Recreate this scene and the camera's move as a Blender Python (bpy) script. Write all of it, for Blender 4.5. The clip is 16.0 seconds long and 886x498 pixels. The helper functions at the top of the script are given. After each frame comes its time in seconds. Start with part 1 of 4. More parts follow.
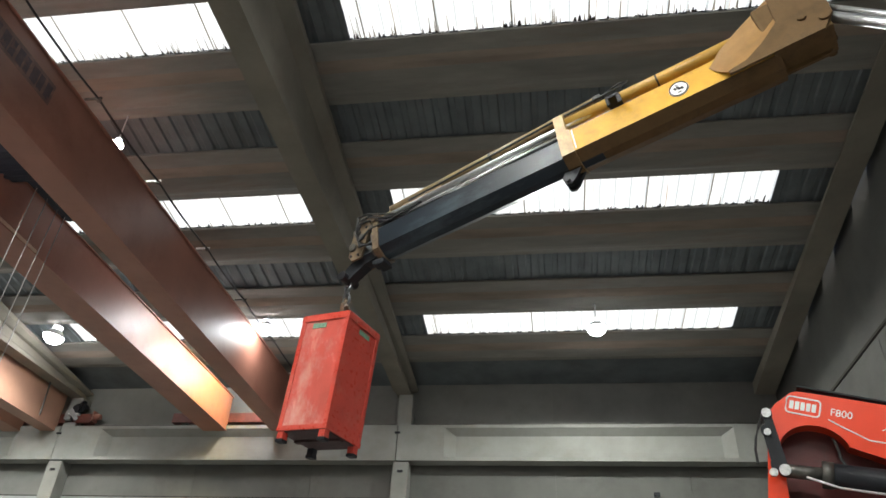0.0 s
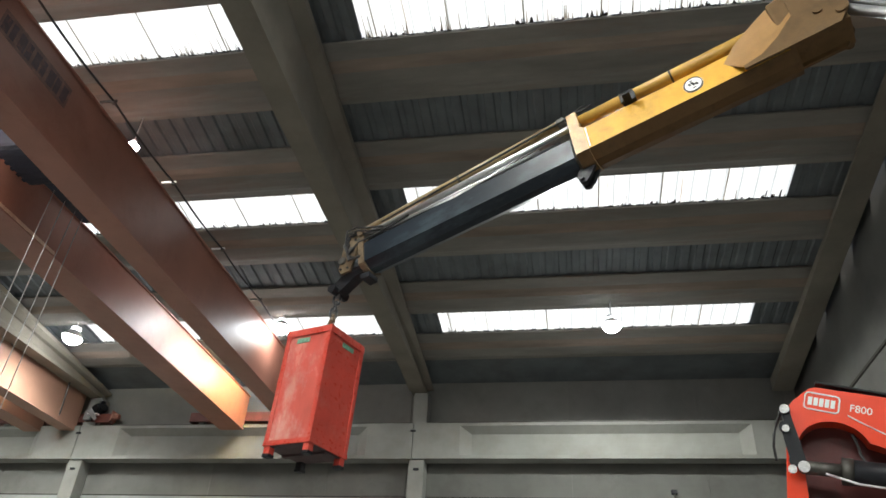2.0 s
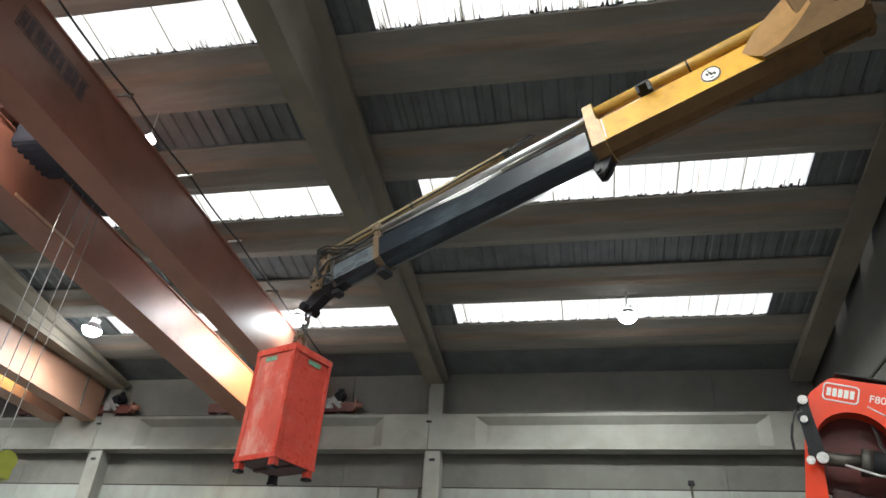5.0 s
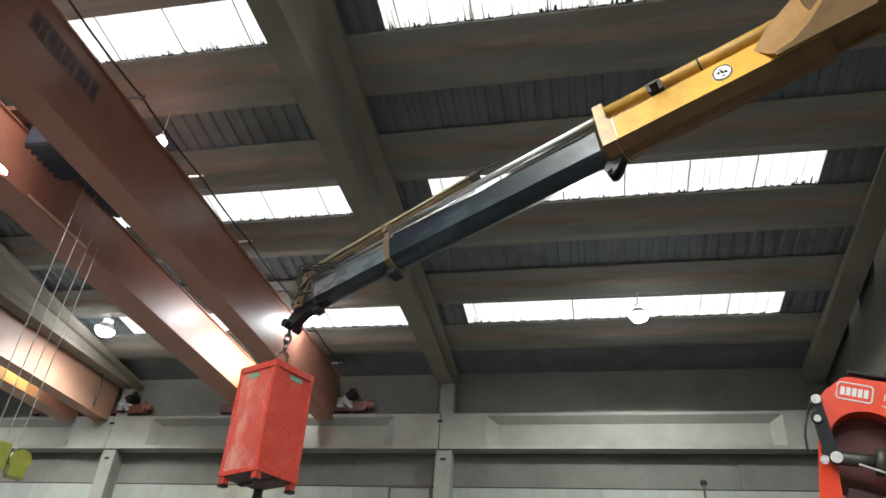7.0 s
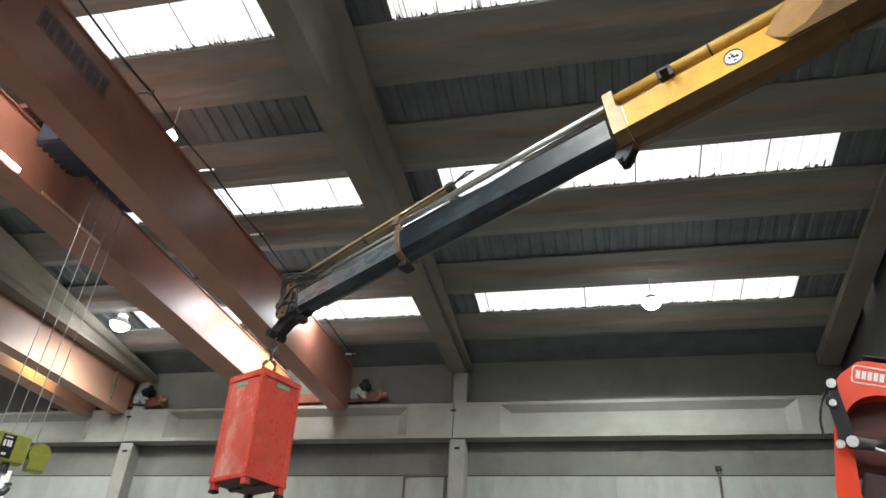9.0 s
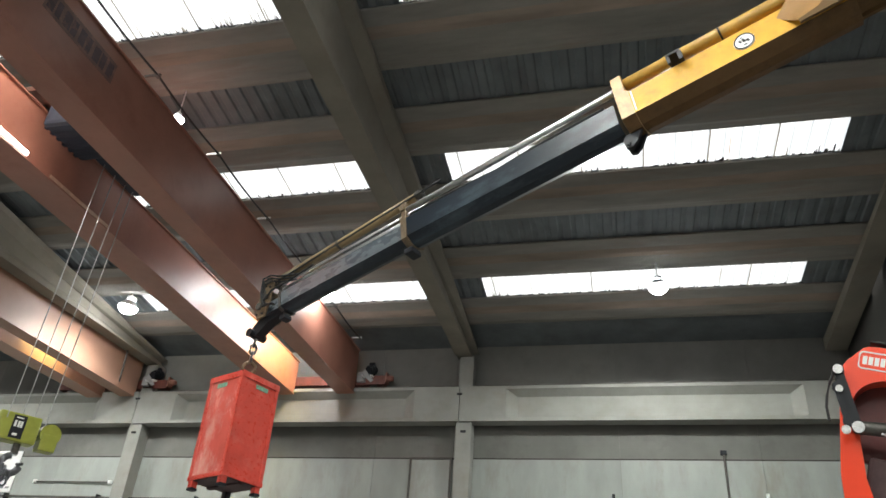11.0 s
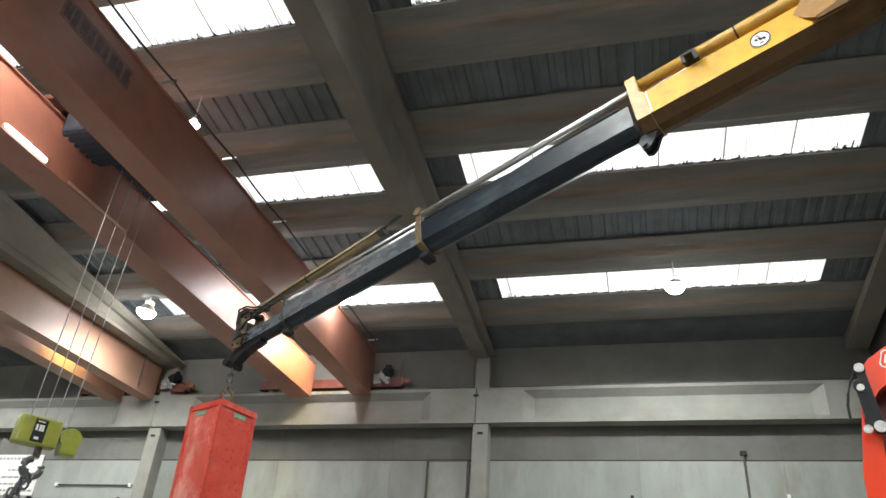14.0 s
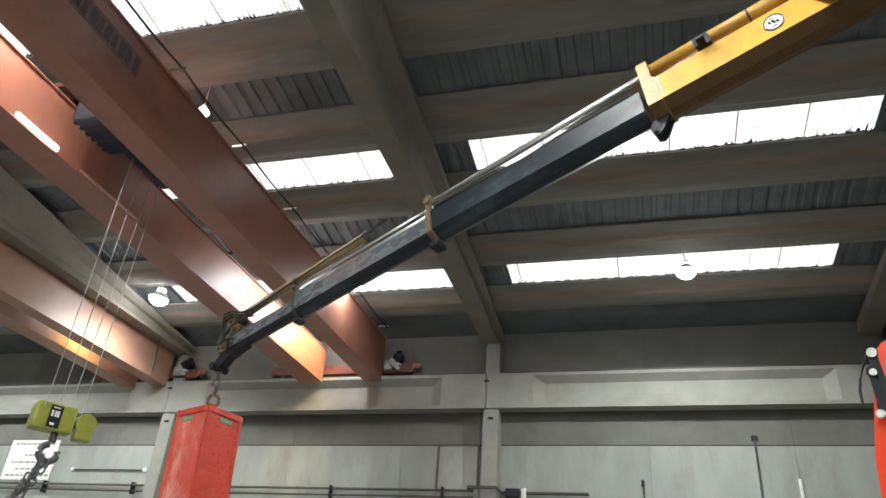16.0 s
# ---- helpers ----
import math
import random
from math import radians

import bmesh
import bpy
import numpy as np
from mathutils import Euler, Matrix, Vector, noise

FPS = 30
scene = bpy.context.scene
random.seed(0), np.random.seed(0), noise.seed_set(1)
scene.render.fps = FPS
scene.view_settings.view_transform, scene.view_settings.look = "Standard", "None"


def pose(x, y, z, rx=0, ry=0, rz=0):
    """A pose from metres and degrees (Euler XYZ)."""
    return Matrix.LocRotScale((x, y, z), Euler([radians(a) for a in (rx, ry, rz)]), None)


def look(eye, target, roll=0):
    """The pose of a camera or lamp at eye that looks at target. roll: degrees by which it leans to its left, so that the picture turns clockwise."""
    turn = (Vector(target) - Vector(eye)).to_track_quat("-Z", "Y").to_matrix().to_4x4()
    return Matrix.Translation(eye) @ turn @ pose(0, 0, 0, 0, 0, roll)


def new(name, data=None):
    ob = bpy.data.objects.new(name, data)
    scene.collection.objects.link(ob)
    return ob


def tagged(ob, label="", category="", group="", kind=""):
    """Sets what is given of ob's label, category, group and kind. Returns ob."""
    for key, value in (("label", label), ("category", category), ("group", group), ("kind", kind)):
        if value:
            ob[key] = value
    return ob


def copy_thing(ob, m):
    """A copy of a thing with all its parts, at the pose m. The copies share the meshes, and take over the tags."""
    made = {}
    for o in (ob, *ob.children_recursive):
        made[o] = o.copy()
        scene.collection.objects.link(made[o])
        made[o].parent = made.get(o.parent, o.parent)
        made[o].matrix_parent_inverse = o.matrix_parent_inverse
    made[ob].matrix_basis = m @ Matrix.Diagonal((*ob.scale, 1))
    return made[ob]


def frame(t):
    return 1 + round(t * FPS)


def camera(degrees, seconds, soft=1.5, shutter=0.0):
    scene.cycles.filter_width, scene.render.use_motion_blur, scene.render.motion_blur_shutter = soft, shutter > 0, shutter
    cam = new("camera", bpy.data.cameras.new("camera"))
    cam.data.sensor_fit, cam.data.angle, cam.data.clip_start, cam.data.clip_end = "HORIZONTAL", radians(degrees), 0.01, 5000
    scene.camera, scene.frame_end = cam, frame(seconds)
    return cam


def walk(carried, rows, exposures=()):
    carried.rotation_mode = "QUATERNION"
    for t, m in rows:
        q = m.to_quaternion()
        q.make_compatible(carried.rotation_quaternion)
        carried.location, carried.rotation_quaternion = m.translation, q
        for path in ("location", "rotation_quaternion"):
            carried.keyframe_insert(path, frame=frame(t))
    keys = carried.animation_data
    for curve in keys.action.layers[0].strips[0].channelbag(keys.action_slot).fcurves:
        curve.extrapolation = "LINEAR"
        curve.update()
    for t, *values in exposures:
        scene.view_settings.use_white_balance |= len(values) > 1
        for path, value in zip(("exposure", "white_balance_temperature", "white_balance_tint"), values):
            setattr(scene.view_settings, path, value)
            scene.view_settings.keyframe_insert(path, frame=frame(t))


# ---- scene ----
# ================= camera: held by hand at eye height, turning slowly =================
EYE = (0.0, 0.0, 1.6)
cam = camera(63.0, 16.0, soft=1.6)
TURNS = [  # seconds, yaw, pitch, roll
    (0.0, 9.66, 33.80, 3.24),
    (0.5, 9.79, 34.12, 3.16),
    (1.0, 9.65, 34.02, 2.94),
    (1.5, 10.53, 33.66, 3.10),
    (2.0, 10.97, 33.59, 3.43),
    (2.5, 11.43, 33.62, 3.46),
    (3.0, 11.35, 33.47, 3.09),
    (3.5, 11.03, 33.35, 3.04),
    (4.0, 11.47, 32.94, 3.26),
    (6.5, 12.99, 32.76, 4.31),
    (7.0, 13.29, 32.73, 4.20),
    (7.5, 13.39, 32.63, 3.72),
    (8.0, 14.20, 32.45, 3.26),
    (8.5, 13.91, 31.92, 3.63),
    (9.0, 14.24, 31.87, 3.78),
    (9.5, 14.25, 31.43, 3.88),
    (12.0, 15.06, 30.50, 4.32),
    (12.5, 15.14, 30.80, 4.27),
    (13.0, 15.13, 30.59, 4.06),
    (13.5, 15.44, 30.47, 4.09),
    (14.0, 16.14, 30.63, 4.33),
    (14.5, 16.15, 30.49, 4.47),
    (15.0, 16.41, 30.20, 4.33),
    (15.5, 16.90, 29.54, 4.29),
    (16.0, 16.95, 29.47, 4.47),
]


def held(yaw, pitch, roll):
    return Matrix.Translation(EYE) @ pose(0, 0, 0, 90 + pitch, 0, yaw) @ pose(0, 0, 0, 0, 0, roll)


walk(cam, [(t, held(a, b, c)) for t, a, b, c in TURNS], exposures=[(0.0, 0.63), (8.0, 0.72), (16.0, 0.86)])

# ================= daylight =================
world = bpy.data.worlds.new("sky")
scene.world = world
world.use_nodes = True
wn = world.node_tree
bg = wn.nodes["Background"]
sky = wn.nodes.new("ShaderNodeTexSky")
sky.sky_type = "NISHITA"
sky.sun_disc = False
sky.sun_elevation, sky.sun_rotation = radians(48), radians(200)
wn.links.new(sky.outputs[0], bg.inputs[0])
bg.inputs[1].default_value = 0.15
sun_data = bpy.data.lights.new("sun", "SUN")
sun_data.energy, sun_data.angle, sun_data.color = 5.0, radians(10), (1.0, 0.96, 0.9)
sun = new("sun", sun_data)
sun.matrix_basis = look((0, -20, 40), (6, 0, 0))


# ================= materials =================
def mat(name, base, rough=0.6, metal=0.0, vary=0.25, scale=3.0, bump=0.15, fine=60.0, stain=None, stain_amt=0.5, stain_scale=0.8, island=0.0, coat=0.0, stretch=(1, 1, 1), spec=0.5):
    m = bpy.data.materials.new(name)
    m.use_nodes = True
    nt = m.node_tree
    b = nt.nodes["Principled BSDF"]
    co = nt.nodes.new("ShaderNodeTexCoord")
    mp = nt.nodes.new("ShaderNodeMapping")
    mp.inputs["Scale"].default_value = stretch
    nt.links.new(co.outputs["Object"], mp.inputs[0])

    def noise_tex(s, detail=5.0, r=0.6):
        n = nt.nodes.new("ShaderNodeTexNoise")
        n.inputs["Scale"].default_value, n.inputs["Detail"].default_value, n.inputs["Roughness"].default_value = s, detail, r
        nt.links.new(mp.outputs[0], n.inputs["Vector"])
        return n

    big, small = noise_tex(scale), noise_tex(fine, 3.0)
    ramp = nt.nodes.new("ShaderNodeValToRGB")
    lo = tuple(max(0.0, c * (1 - vary)) for c in base)
    hi = tuple(min(1.0, c * (1 + vary)) for c in base)
    ramp.color_ramp.elements[0].position, ramp.color_ramp.elements[1].position = 0.3, 0.7
    ramp.color_ramp.elements[0].color, ramp.color_ramp.elements[1].color = (*lo, 1), (*hi, 1)
    nt.links.new(big.outputs[0], ramp.inputs[0])
    col = ramp.outputs[0]

    def mix(fac, a, bcol, kind="MIX"):
        x = nt.nodes.new("ShaderNodeMix")
        x.data_type, x.blend_type = "RGBA", kind
        if isinstance(fac, float):
            x.inputs[0].default_value = fac
        else:
            nt.links.new(fac, x.inputs[0])
        nt.links.new(a, x.inputs[6])
        if isinstance(bcol, tuple):
            x.inputs[7].default_value = (*bcol, 1)
        else:
            nt.links.new(bcol, x.inputs[7])
        return x.outputs[2]

    if stain:
        st = noise_tex(stain_scale, 8.0, 0.7)
        sr = nt.nodes.new("ShaderNodeMapRange")
        sr.inputs[1].default_value, sr.inputs[2].default_value = 0.52, 0.72
        sr.inputs[3].default_value, sr.inputs[4].default_value = 0.0, stain_amt
        nt.links.new(st.outputs[0], sr.inputs[0])
        col = mix(sr.outputs[0], col, stain)
    if island:
        info = nt.nodes.new("ShaderNodeObjectInfo")
        mr = nt.nodes.new("ShaderNodeMapRange")
        mr.inputs[3].default_value, mr.inputs[4].default_value = 1 - island, 1 + island
        nt.links.new(info.outputs["Random"], mr.inputs[0])
        hs = nt.nodes.new("ShaderNodeHueSaturation")
        nt.links.new(col, hs.inputs["Color"])
        nt.links.new(mr.outputs[0], hs.inputs["Value"])
        col = hs.outputs[0]
    nt.links.new(col, b.inputs["Base Color"])
    rr = nt.nodes.new("ShaderNodeMapRange")
    rr.inputs[3].default_value, rr.inputs[4].default_value = max(0.02, rough - 0.12), min(1.0, rough + 0.12)
    nt.links.new(small.outputs[0], rr.inputs[0])
    nt.links.new(rr.outputs[0], b.inputs["Roughness"])
    b.inputs["Metallic"].default_value = metal
    b.inputs["Specular IOR Level"].default_value = spec
    if coat:
        b.inputs["Coat Weight"].default_value, b.inputs["Coat Roughness"].default_value = coat, 0.12
    if bump:
        bp = nt.nodes.new("ShaderNodeBump")
        bp.inputs["Strength"].default_value, bp.inputs["Distance"].default_value = bump, 0.01
        nt.links.new(small.outputs[0], bp.inputs["Height"])
        nt.links.new(bp.outputs[0], b.inputs["Normal"])
    return m


def glow(name, colour, strength):
    m = bpy.data.materials.new(name)
    m.use_nodes = True
    nt = m.node_tree
    nt.nodes.clear()
    e = nt.nodes.new("ShaderNodeEmission")
    e.inputs[0].default_value, e.inputs[1].default_value = (*colour, 1), strength
    o = nt.nodes.new("ShaderNodeOutputMaterial")
    nt.links.new(e.outputs[0], o.inputs[0])
    return m


def sheet_mat(name, dirty, clean):
    """Weathered translucent roof sheet: lets daylight through, with dark drip stains."""
    m = bpy.data.materials.new(name)
    m.use_nodes = True
    nt = m.node_tree
    nt.nodes.clear()
    co = nt.nodes.new("ShaderNodeTexCoord")
    mp = nt.nodes.new("ShaderNodeMapping")
    mp.inputs["Scale"].default_value = (11, 0.22, 1)
    nt.links.new(co.outputs["Object"], mp.inputs[0])
    n = nt.nodes.new("ShaderNodeTexNoise")
    n.inputs["Scale"].default_value, n.inputs["Detail"].default_value = 2.0, 5
    nt.links.new(mp.outputs[0], n.inputs["Vector"])
    ramp = nt.nodes.new("ShaderNodeValToRGB")
    e = ramp.color_ramp.elements
    e[0].position, e[1].position = 0.24, 0.36
    e[0].color, e[1].color = (*dirty, 1), (*clean, 1)
    nt.links.new(n.outputs[0], ramp.inputs[0])
    t = nt.nodes.new("ShaderNodeBsdfTranslucent")
    nt.links.new(ramp.outputs[0], t.inputs[0])
    d = nt.nodes.new("ShaderNodeBsdfDiffuse")
    d.inputs[0].default_value = (0.5, 0.5, 0.46, 1)
    x = nt.nodes.new("ShaderNodeMixShader")
    x.inputs[0].default_value = 0.15
    nt.links.new(t.outputs[0], x.inputs[1])
    nt.links.new(d.outputs[0], x.inputs[2])
    o = nt.nodes.new("ShaderNodeOutputMaterial")
    nt.links.new(x.outputs[0], o.inputs[0])
    return m


CONCRETE = mat("cast_concrete", (0.26, 0.26, 0.237), 0.85, vary=0.16, scale=1.1, bump=0.3, fine=45, stain=(0.20, 0.17, 0.13), stain_amt=0.45, stain_scale=0.5)
PURLIN_CONCRETE = mat("purlin_concrete", (0.2, 0.188, 0.166), 0.85, vary=0.22, scale=1.6, bump=0.3, fine=40, stain=(0.20, 0.125, 0.085), stain_amt=0.7, stain_scale=1.1, stretch=(0.3, 1.6, 1.6))
RUSTY_CONCRETE = mat("rust_stained_concrete", (0.222, 0.176, 0.138), 0.85, vary=0.25, scale=1.4, bump=0.3, fine=40, stain=(0.16, 0.14, 0.115), stain_amt=0.8, stain_scale=0.9, stretch=(0.3, 1.6, 1.6))
WALL_CONCRETE = mat("wall_panel_concrete", (0.19, 0.187, 0.168), 0.85, vary=0.16, scale=0.8, bump=0.25, fine=50, stain=(0.14, 0.13, 0.11), stain_amt=0.55, stain_scale=0.6, island=0.08)
LOW_PANEL = mat("pale_painted_panel", (0.285, 0.302, 0.28), 0.65, vary=0.14, scale=1.1, bump=0.2, fine=50, stain=(0.22, 0.205, 0.17), stain_amt=0.75, stain_scale=1.3, island=0.08, stretch=(1.4, 1.4, 0.45))
BAND_PANEL = mat("dark_band_panel", (0.15, 0.15, 0.135), 0.85, vary=0.16, scale=0.8, bump=0.25, fine=50, stain=(0.10, 0.095, 0.085), stain_amt=0.6, stain_scale=0.9, island=0.08)
ROOF_SHEET = mat("corrugated_roof_sheet", (0.12, 0.135, 0.14), 0.75, vary=0.22, scale=1.5, bump=0.1, stain=(0.08, 0.08, 0.07), stain_amt=0.5)
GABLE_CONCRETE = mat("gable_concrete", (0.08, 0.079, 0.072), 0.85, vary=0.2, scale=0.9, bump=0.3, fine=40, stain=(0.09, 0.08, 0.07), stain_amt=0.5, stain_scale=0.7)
BEAM_CONCRETE = mat("roof_beam_concrete", (0.19, 0.172, 0.138), 0.85, vary=0.18, scale=0.9, bump=0.3, fine=40, stain=(0.15, 0.11, 0.08), stain_amt=0.5, stain_scale=0.7)
FLOOR_MAT = mat("floor_concrete", (0.25, 0.245, 0.235), 0.6, vary=0.15, scale=0.7, stain=(0.12, 0.11, 0.1), stain_amt=0.6)
SHEET = sheet_mat("translucent_sheet", (0.22, 0.15, 0.075), (0.60, 0.60, 0.56))
LAP = sheet_mat("lap_joint_grime", (0.07, 0.05, 0.028), (0.17, 0.14, 0.095))
DIRT = mat("black_dirt", (0.03, 0.025, 0.02), 0.9, vary=0.3, scale=9)
CRANE_RED = mat("girder_red_oxide", (0.32, 0.138, 0.096), 0.42, vary=0.14, scale=0.9, bump=0.05, stain=(0.2, 0.05, 0.03), stain_amt=0.4, stain_scale=1.4)
CARRIAGE_RED = mat("grimy_carriage_red", (0.17, 0.05, 0.035), 0.55, vary=0.25, scale=4, stain=(0.05, 0.035, 0.03), stain_amt=0.7, stain_scale=3)
# red oxide shifted to orange: the sodium light is put into the paint
CRANE_LIT_RED = mat("girder_lit_red", (0.36, 0.2, 0.14), 0.48, vary=0.12, scale=0.9, bump=0.05, stain=(0.3, 0.17, 0.1), stain_amt=0.4, stain_scale=1.4)
BOOM_YELLOW = mat("boom_yellow", (0.66, 0.35, 0.028), 0.5, vary=0.14, scale=4, bump=0.04, stain=(0.30, 0.15, 0.03), stain_amt=0.5, stain_scale=3, spec=0.35)
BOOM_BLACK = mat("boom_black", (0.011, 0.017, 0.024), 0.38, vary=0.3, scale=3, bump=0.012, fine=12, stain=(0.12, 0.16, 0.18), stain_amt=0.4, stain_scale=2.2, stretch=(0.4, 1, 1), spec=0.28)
# worn black paint, its reflected sheen put into a lighter silvery colour
BOOM_WORN_SHEEN = mat("worn_boom_sheen", (0.13, 0.155, 0.175), 0.28, 0.35, vary=0.3, scale=4, bump=0.02, fine=12, stain=(0.03, 0.04, 0.05), stain_amt=0.7, stain_scale=4, coat=0.4, stretch=(0.4, 1, 1))
STEEL = mat("chrome_rod", (0.72, 0.72, 0.72), 0.36, 1.0, vary=0.03, bump=0.0, fine=4)
ALUMINIUM = mat("pale_aluminium", (0.75, 0.76, 0.77), 0.5, 0.2, vary=0.08, scale=12, bump=0.02)
CHAIN = mat("oiled_chain_steel", (0.16, 0.165, 0.17), 0.35, 0.8, vary=0.3, scale=14, bump=0.1)
PIN_GREY = mat("greased_pin", (0.55, 0.55, 0.54), 0.4, 0.3, vary=0.35, scale=30, bump=0.2)
GREY_PAINT = mat("grey_machine_paint", (0.32, 0.32, 0.31), 0.5, vary=0.2, scale=9)
TUBE_OCHRE = mat("ochre_cylinder_tube", (0.46, 0.27, 0.055), 0.42, vary=0.2, scale=5, bump=0.05, stain=(0.2, 0.11, 0.035), stain_amt=0.6, stain_scale=4)
BARREL = mat("dull_yellow_barrel", (0.27, 0.19, 0.095), 0.42, vary=0.2, scale=6, bump=0.05, stain=(0.14, 0.08, 0.03), stain_amt=0.6, stain_scale=4)
DARK_STEEL = mat("greasy_steel", (0.10, 0.095, 0.085), 0.5, 0.7, vary=0.3, scale=12, bump=0.2)
GUSSET = mat("tan_gusset_paint", (0.30, 0.155, 0.045), 0.5, vary=0.18, scale=5, bump=0.05, stain=(0.2, 0.11, 0.04), stain_amt=0.6, stain_scale=4)
COLLAR = mat("scuffed_yellow_collar", (0.5, 0.32, 0.12), 0.45, vary=0.2, scale=9, bump=0.1, stain=(0.16, 0.11, 0.06), stain_amt=0.6, stain_scale=7)
# grease and the shade of downward faces, both put into one brown
KNUCKLE = mat("shaded_greasy_brown", (0.13, 0.078, 0.036), 0.75, vary=0.3, scale=4, bump=0.08, stain=(0.04, 0.028, 0.02), stain_amt=0.7, stain_scale=4, spec=0.15)
WORN_STEEL = mat("worn_brown_steel", (0.17, 0.12, 0.072), 0.5, 0.3, vary=0.4, scale=14, bump=0.2, stain=(0.05, 0.045, 0.04), stain_amt=0.8, stain_scale=9)
BOX_RED = mat("box_red", (0.60, 0.07, 0.048), 0.3, vary=0.14, scale=4, bump=0.1, fine=22, stain=(0.72, 0.36, 0.31), stain_amt=0.3, stain_scale=2.2, coat=0.7)
BOX_DARK = mat("hollow_shade_brown", (0.06, 0.03, 0.03), 0.7, vary=0.3, scale=6)
# crane red darkened to hold the shade of the hollow
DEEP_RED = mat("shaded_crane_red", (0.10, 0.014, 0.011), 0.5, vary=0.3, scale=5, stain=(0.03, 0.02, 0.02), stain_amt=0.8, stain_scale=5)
# pale patches are scuffs and glare from the dented sheet, painted in
WORN_GLARE_RED = mat("worn_glare_red", (0.62, 0.11, 0.085), 0.25, vary=0.16, scale=4, bump=0.22, fine=9, stain=(0.72, 0.5, 0.43), stain_amt=0.6, stain_scale=2.6, coat=0.8, stretch=(1, 1, 0.55))
NEW_RED = mat("crane_red", (0.80, 0.05, 0.008), 0.34, vary=0.06, scale=3, bump=0.0, coat=0.25)
BLACK = mat("black_paint", (0.012, 0.013, 0.016), 0.5, vary=0.3, scale=8, spec=0.3)
RUBBER = mat("rubber_hose", (0.018, 0.018, 0.018), 0.55, vary=0.2, scale=20)
WHITE = mat("white_paint", (0.80, 0.80, 0.78), 0.5, vary=0.04, scale=8, bump=0.02)
HOIST_GREEN = mat("hoist_yellow_green", (0.29, 0.31, 0.05), 0.4, vary=0.12, scale=6, coat=0.2)
NAVY = mat("dark_blue_machine_paint", (0.009, 0.012, 0.024), 0.65, vary=0.25, scale=5, stain=(0.03, 0.03, 0.03), stain_amt=0.6)
LIT_STRIP = mat("pale_lit_strip", (0.62, 0.42, 0.3), 0.45, vary=0.25, scale=5, bump=0.1)
ROPE = mat("wire_rope", (0.32, 0.32, 0.31), 0.45, 0.5, vary=0.2, scale=30)
GREEN = mat("faded_green_sticker", (0.16, 0.32, 0.22), 0.6, vary=0.5, scale=60, bump=0.0)
FADED = mat("faded_girder_patch", (0.17, 0.085, 0.07), 0.55, vary=0.3, scale=5, bump=0.0, stain=(0.30, 0.13, 0.09), stain_amt=0.9, stain_scale=5)
BLUE_GREY = mat("faded_blue_lettering", (0.085, 0.05, 0.055), 0.6, vary=0.25, scale=6, bump=0.0, stain=(0.24, 0.10, 0.07), stain_amt=0.8, stain_scale=7)
LAMP_GLOW = glow("lamp_glow", (0.93, 0.97, 1.0), 60.0)
TUBE_GLOW = glow("tube_glow", (1.0, 0.97, 0.9), 14.0)


# ================= mesh helpers =================
def part(name, bm, material, parent=None, label="", smooth=False):
    me = bpy.data.meshes.new(name)
    bmesh.ops.recalc_face_normals(bm, faces=bm.faces)
    bm.to_mesh(me)
    bm.free()
    if smooth:
        for p in me.polygons:
            p.use_smooth = True
    for m in (material if isinstance(material, (list, tuple)) else [material]):
        me.materials.append(m)
    ob = new(name, me)
    if parent is not None:
        ob.parent = parent
    if label:
        ob["label"] = label
    return ob


def thing(name, label, category, group="", m=None):
    e = new(name)
    e.empty_display_size = 0.2
    tagged(e, label, category, group)
    if m is not None:
        e.matrix_basis = m
    return e


def box(bm, x0, x1, y0, y1, z0, z1, bevel=0.0, m=None):
    r = bmesh.ops.create_cube(bm, size=1.0)
    vs = r["verts"]
    bmesh.ops.scale(bm, verts=vs, vec=(x1 - x0, y1 - y0, z1 - z0))
    bmesh.ops.translate(bm, verts=vs, vec=((x0 + x1) / 2, (y0 + y1) / 2, (z0 + z1) / 2))
    if bevel:
        es = list({e for v in vs for e in v.link_edges})
        vs = list({v for f in bmesh.ops.bevel(bm, geom=es, offset=bevel, segments=2, affect="EDGES", profile=0.6)["faces"] for v in f.verts} | {v for v in vs if v.is_valid})
    if m is not None:
        bmesh.ops.transform(bm, matrix=m, verts=[v for v in vs if v.is_valid])
    return bm


def rod(bm, a, b, r, seg=14, r2=None):
    a, b = Vector(a), Vector(b)
    d = b - a
    m = Matrix.Translation((a + b) / 2) @ d.to_track_quat("Z", "Y").to_matrix().to_4x4()
    bmesh.ops.create_cone(bm, cap_ends=True, segments=seg, radius1=r, radius2=r if r2 is None else r2, depth=d.length, matrix=m)
    return bm


def prism(bm, outline, x0, x1, axis="x"):
    """Extrude a closed outline from x0 to x1 along an axis; outline in the other two axes' order."""
    def at(p, s):
        return {"x": (s, p[0], p[1]), "y": (p[0], s, p[1]), "z": (p[0], p[1], s)}[axis]
    a = [bm.verts.new(at(p, x0)) for p in outline]
    b = [bm.verts.new(at(p, x1)) for p in outline]
    n = len(outline)
    bm.faces.new(a)
    bm.faces.new(b[::-1])
    for i in range(n):
        bm.faces.new((a[i], a[(i + 1) % n], b[(i + 1) % n], b[i]))
    return bm


